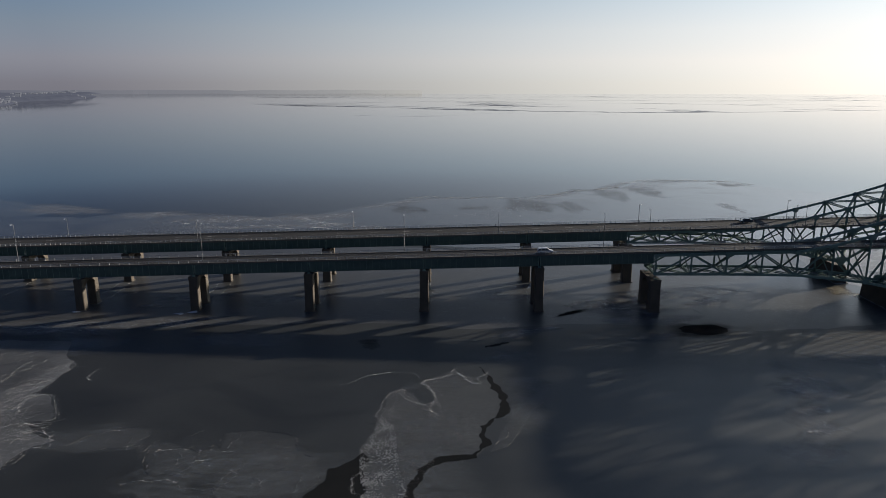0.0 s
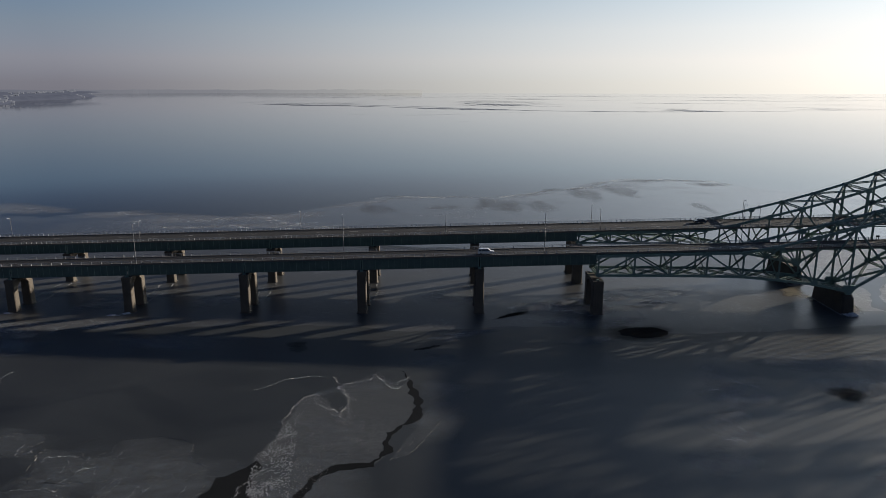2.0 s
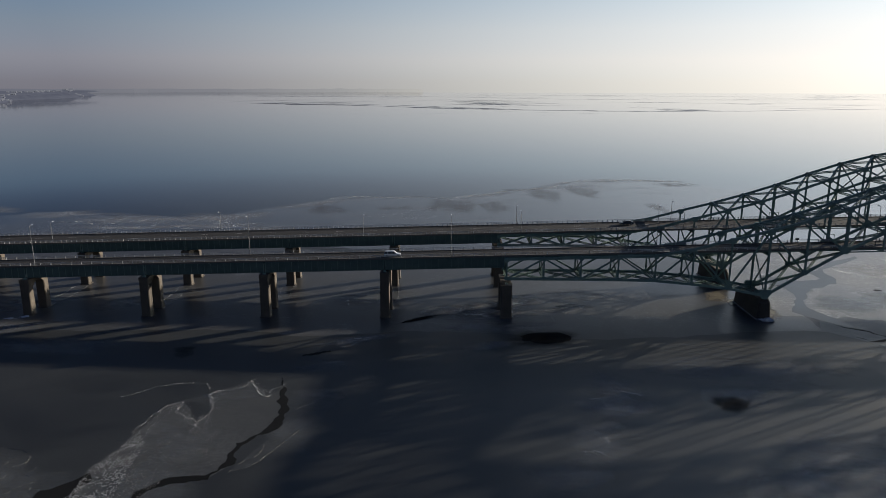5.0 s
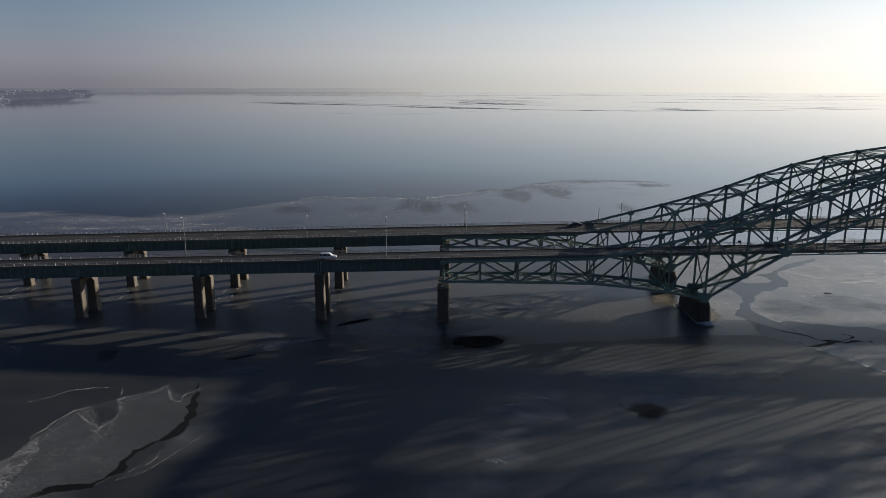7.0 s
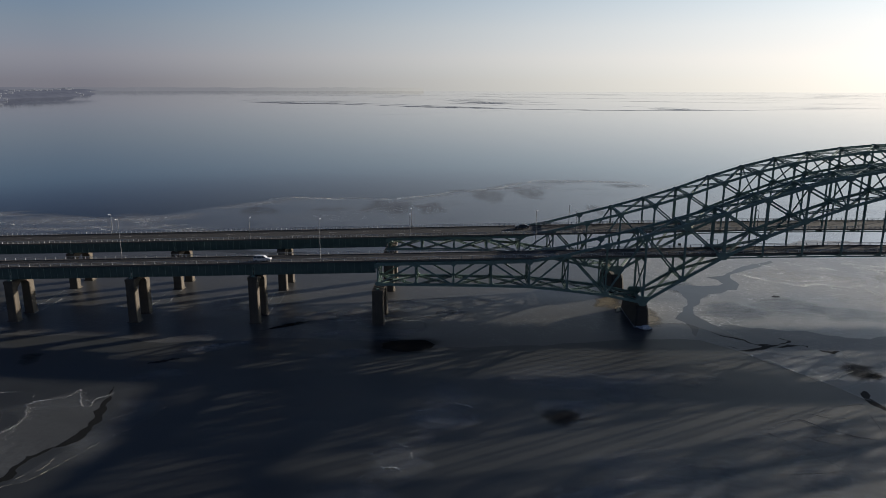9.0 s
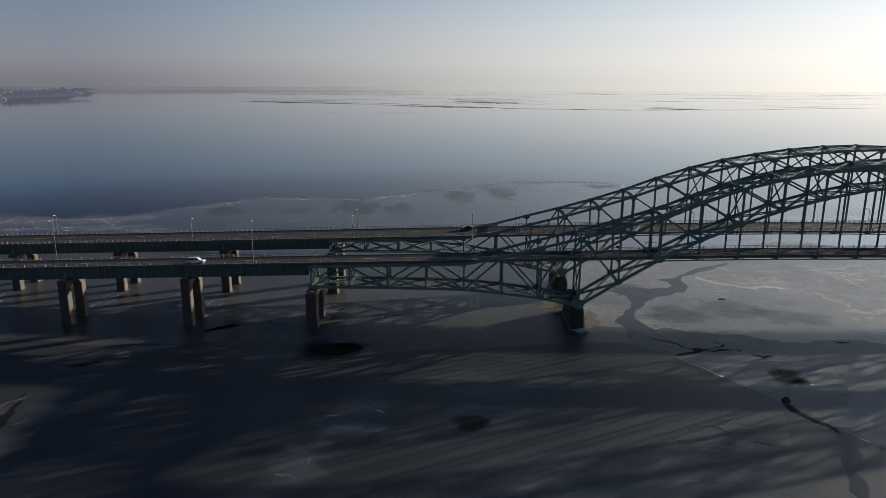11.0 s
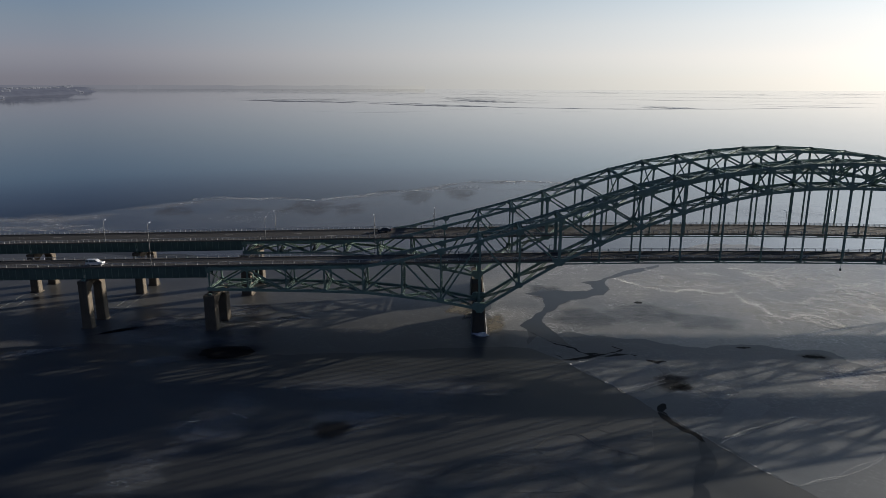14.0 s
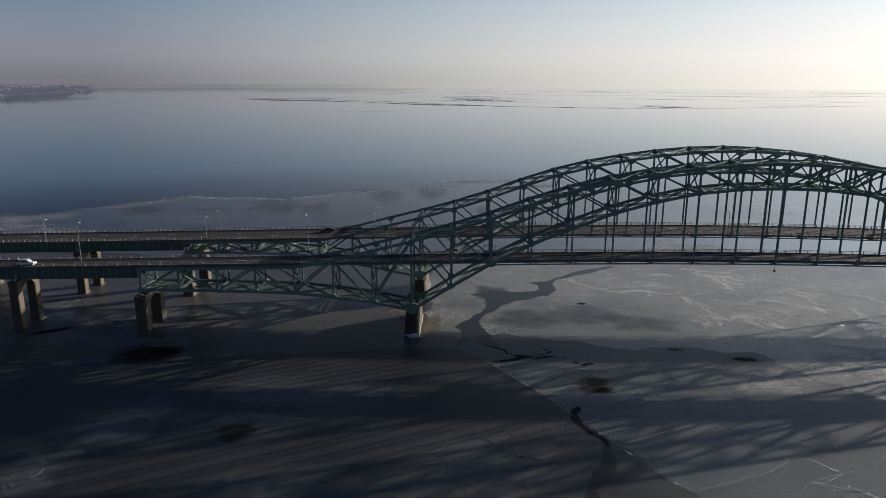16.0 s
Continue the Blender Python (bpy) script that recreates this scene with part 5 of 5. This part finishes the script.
def car(name, label, x, y, heading, paint, length, height, profile, glass):
    """A road car: a side profile pulled across, side windows, wheels and lights. heading +1 drives towards +x."""
    t = thing(name, label, "car")
    grade = math.atan2(deck_z(x + 1) - deck_z(x - 1), 2)
    t.matrix_basis = Matrix.Translation((x, y, deck_z(x) + 0.01)) @ Matrix.Rotation(-grade, 4, "Y") @ Matrix.Rotation(0 if heading > 0 else math.pi, 4, "Z")
    half = 0.92
    bm = bmesh.new()
    prism(bm, [(u * length, v * height) for u, v in profile], "y", -half, half)
    for v in bm.verts:
        if v.co.z > 0.6 * height:
            v.co.y *= 0.84
    bmesh.ops.bevel(bm, geom=bm.edges[:], offset=0.06, segments=2, affect="EDGES")
    part("body", bm, paint, t)
    for s in (-1, 1):
        for pane in glass:
            bm = bmesh.new()
            pts = [(u * length, v * height) for u, v in pane]
            prism(bm, pts, "y", s * half * 0.83, s * half * 0.93)
            for v in bm.verts:
                if abs(v.co.y) > half * 0.9:
                    v.co.y = s * half * (1.02 - 0.16 * max(0.0, (v.co.z / height - 0.6) / 0.4) )
            part("side_window", bm, DARK_GLASS, t)
    bm = bmesh.new()
    vs = [bm.verts.new(q) for q in ((0.235 * length, -0.75, 0.66 * height), (0.235 * length, 0.75, 0.66 * height), (0.115 * length, 0.66, 0.94 * height), (0.115 * length, -0.66, 0.94 * height))]
    bm.faces.new(vs)
    bmesh.ops.solidify(bm, geom=bm.faces[:], thickness=0.05)
    part("windscreen", bm, DARK_GLASS, t)
    for u in (-0.31, 0.31):
        for s in (-1, 1):
            bm = bmesh.new()
            bmesh.ops.create_cone(bm, cap_ends=True, segments=18, radius1=0.33, radius2=0.33, depth=0.22, matrix=Matrix.Translation((u * length, s * 0.83, 0.33)) @ Matrix.Rotation(math.pi / 2, 4, "X"))
            w = part("wheel", bm, RUBBER, t)
            bm = bmesh.new()
            bmesh.ops.create_cone(bm, cap_ends=True, segments=12, radius1=0.2, radius2=0.17, depth=0.24, matrix=Matrix.Translation((u * length, s * 0.835, 0.33)) @ Matrix.Rotation(math.pi / 2, 4, "X"))
            part("rim", bm, GALV, w)
    for s in (-1, 1):
        bm = bmesh.new()
        box(bm, 0.472 * length, 0.495 * length, s * 0.66 - 0.2, s * 0.66 + 0.2, 0.40 * height, 0.49 * height)
        part("headlight", bm, CLEAR, t)
        bm = bmesh.new()
        box(bm, -0.502 * length, -0.492 * length, s * 0.74 - 0.12, s * 0.74 + 0.12, 0.45 * height, 0.62 * height)
        part("tail_light", bm, RED_LENS, t)
    return t


VAN = [(-0.5, 0.16), (0.49, 0.14), (0.5, 0.34), (0.47, 0.5), (0.28, 0.6), (0.12, 0.97), (-0.05, 1.0), (-0.42, 0.98), (-0.49, 0.62), (-0.5, 0.4)]
VAN_GLASS = [[(-0.46, 0.62), (-0.28, 0.62), (-0.28, 0.92), (-0.42, 0.92)], [(-0.25, 0.62), (-0.02, 0.62), (-0.02, 0.92), (-0.25, 0.92)], [(0.01, 0.62), (0.22, 0.62), (0.10, 0.92), (0.01, 0.92)]]
car("minivan", "silver minivan driving on the narrow bridge roadway", 27.4, 208.9, 1, PAINT, 5.1, 1.85, VAN, VAN_GLASS)
SEDAN = [(-0.5, 0.2), (0.49, 0.18), (0.5, 0.4), (0.46, 0.56), (0.24, 0.64), (0.10, 0.97), (-0.16, 1.0), (-0.34, 0.7), (-0.48, 0.66), (-0.5, 0.45)]
SEDAN_GLASS = [[(-0.30, 0.68), (-0.08, 0.68), (-0.08, 0.92), (-0.18, 0.92)], [(-0.05, 0.68), (0.2, 0.68), (0.09, 0.92), (-0.05, 0.92)]]
car("sedan", "dark sedan driving on the wide bridge roadway", 107.0, 248.2, -1, DARK_PAINT, 4.8, 1.55, SEDAN, SEDAN_GLASS)


# ---- small fittings ----
def control_box(x, y):
    t = thing("control_box", "small grey equipment box on the bridge railing", "equipment box")
    t.location = (x, y, deck_z(x))
    bm = bmesh.new()
    box(bm, -0.45, 0.45, -0.25, 0.25, 0.9, 1.55)
    bmesh.ops.bevel(bm, geom=bm.edges[:], offset=0.04, segments=1, affect="EDGES")
    part("case", bm, DARK_PAINT, t)
    for u in (-0.35, 0.35):
        bm = bmesh.new()
        box(bm, u - 0.05, u + 0.05, -0.05, 0.05, 0, 0.92)
        part("leg", bm, GALV, t)


def access_frame(x, y):
    """A light metal frame that stands over the railing where a ladder goes down."""
    t = thing("access_frame", "open rectangular metal frame above the bridge railing", "metal frame", "access frames")
    t.location = (x, y, deck_z(x))
    for u in (-1.6, 1.6):
        bm = bmesh.new()
        box(bm, u - 0.06, u + 0.06, -0.06, 0.06, 0, 2.3)
        part("post", bm, STEEL, t)
    bm = bmesh.new()
    box(bm, -1.66, 1.66, -0.06, 0.06, 2.3, 2.42)
    part("crossbar", bm, STEEL, t)


def navigation_light(x, y):
    t = thing("navigation_light", "navigation light hanging under the middle of the span", "navigation light")
    z = deck_z(x) - 1.0
    t.location = (x, y, z)
    bm = bmesh.new()
    bmesh.ops.create_cone(bm, cap_ends=True, segments=8, radius1=0.05, radius2=0.05, depth=1.6, matrix=Matrix.Translation((0, 0, -0.7)))
    part("rod", bm, STEEL, t)
    bm = bmesh.new()
    bmesh.ops.create_cone(bm, cap_ends=True, segments=10, radius1=0.22, radius2=0.3, depth=0.55, matrix=Matrix.Translation((0, 0, -1.7)))
    part("lantern", bm, DARK_PAINT, t)


control_box(150.8, 215.0)
access_frame(160.5, 215.2)
access_frame(160.5, 252.6)
navigation_light(MID, 206.0)


def snow_lump(x, y, w, d, h, seed):
    """A heap of snow and ice with a knobbly surface."""
    bm = bmesh.new()
    bmesh.ops.create_icosphere(bm, subdivisions=4, radius=1.0)
    for v in bm.verts:
        k = 0.8 + 0.9 * noise.noise(v.co * 1.9 + Vector((seed, 0, 0))) + 0.5 * noise.noise(v.co * 5 + Vector((0, seed, 0)))
        v.co = Vector((v.co.x * w * k, v.co.y * d * k, max(v.co.z, -0.1) * h * k))
    ob = new("snowdrift", mesh_of(bm, "snowdrift", SNOW))
    ob.location = (x, y, 0.02)
    return tagged(ob, "white heap of snow and ice at the pier foot", "snowdrift", "snowdrifts")


SNOW = material("snow", (0.46, 0.48, 0.51), 0.7)
surface(SNOW, None, None, fractal(SNOW, place(SNOW), 2.0, 6), 0.5, 0.2)
snow_lump(TOWER + 0.4, 203.6, 2.2, 1.1, 0.9, 3)
snow_lump(-83.0, 203.2, 1.6, 0.8, 0.3, 6)
snow_lump(-86.5, 201.8, 1.8, 0.7, 0.2, 8)
snow_lump(-119.5, 203.4, 1.4, 0.6, 0.25, 9)
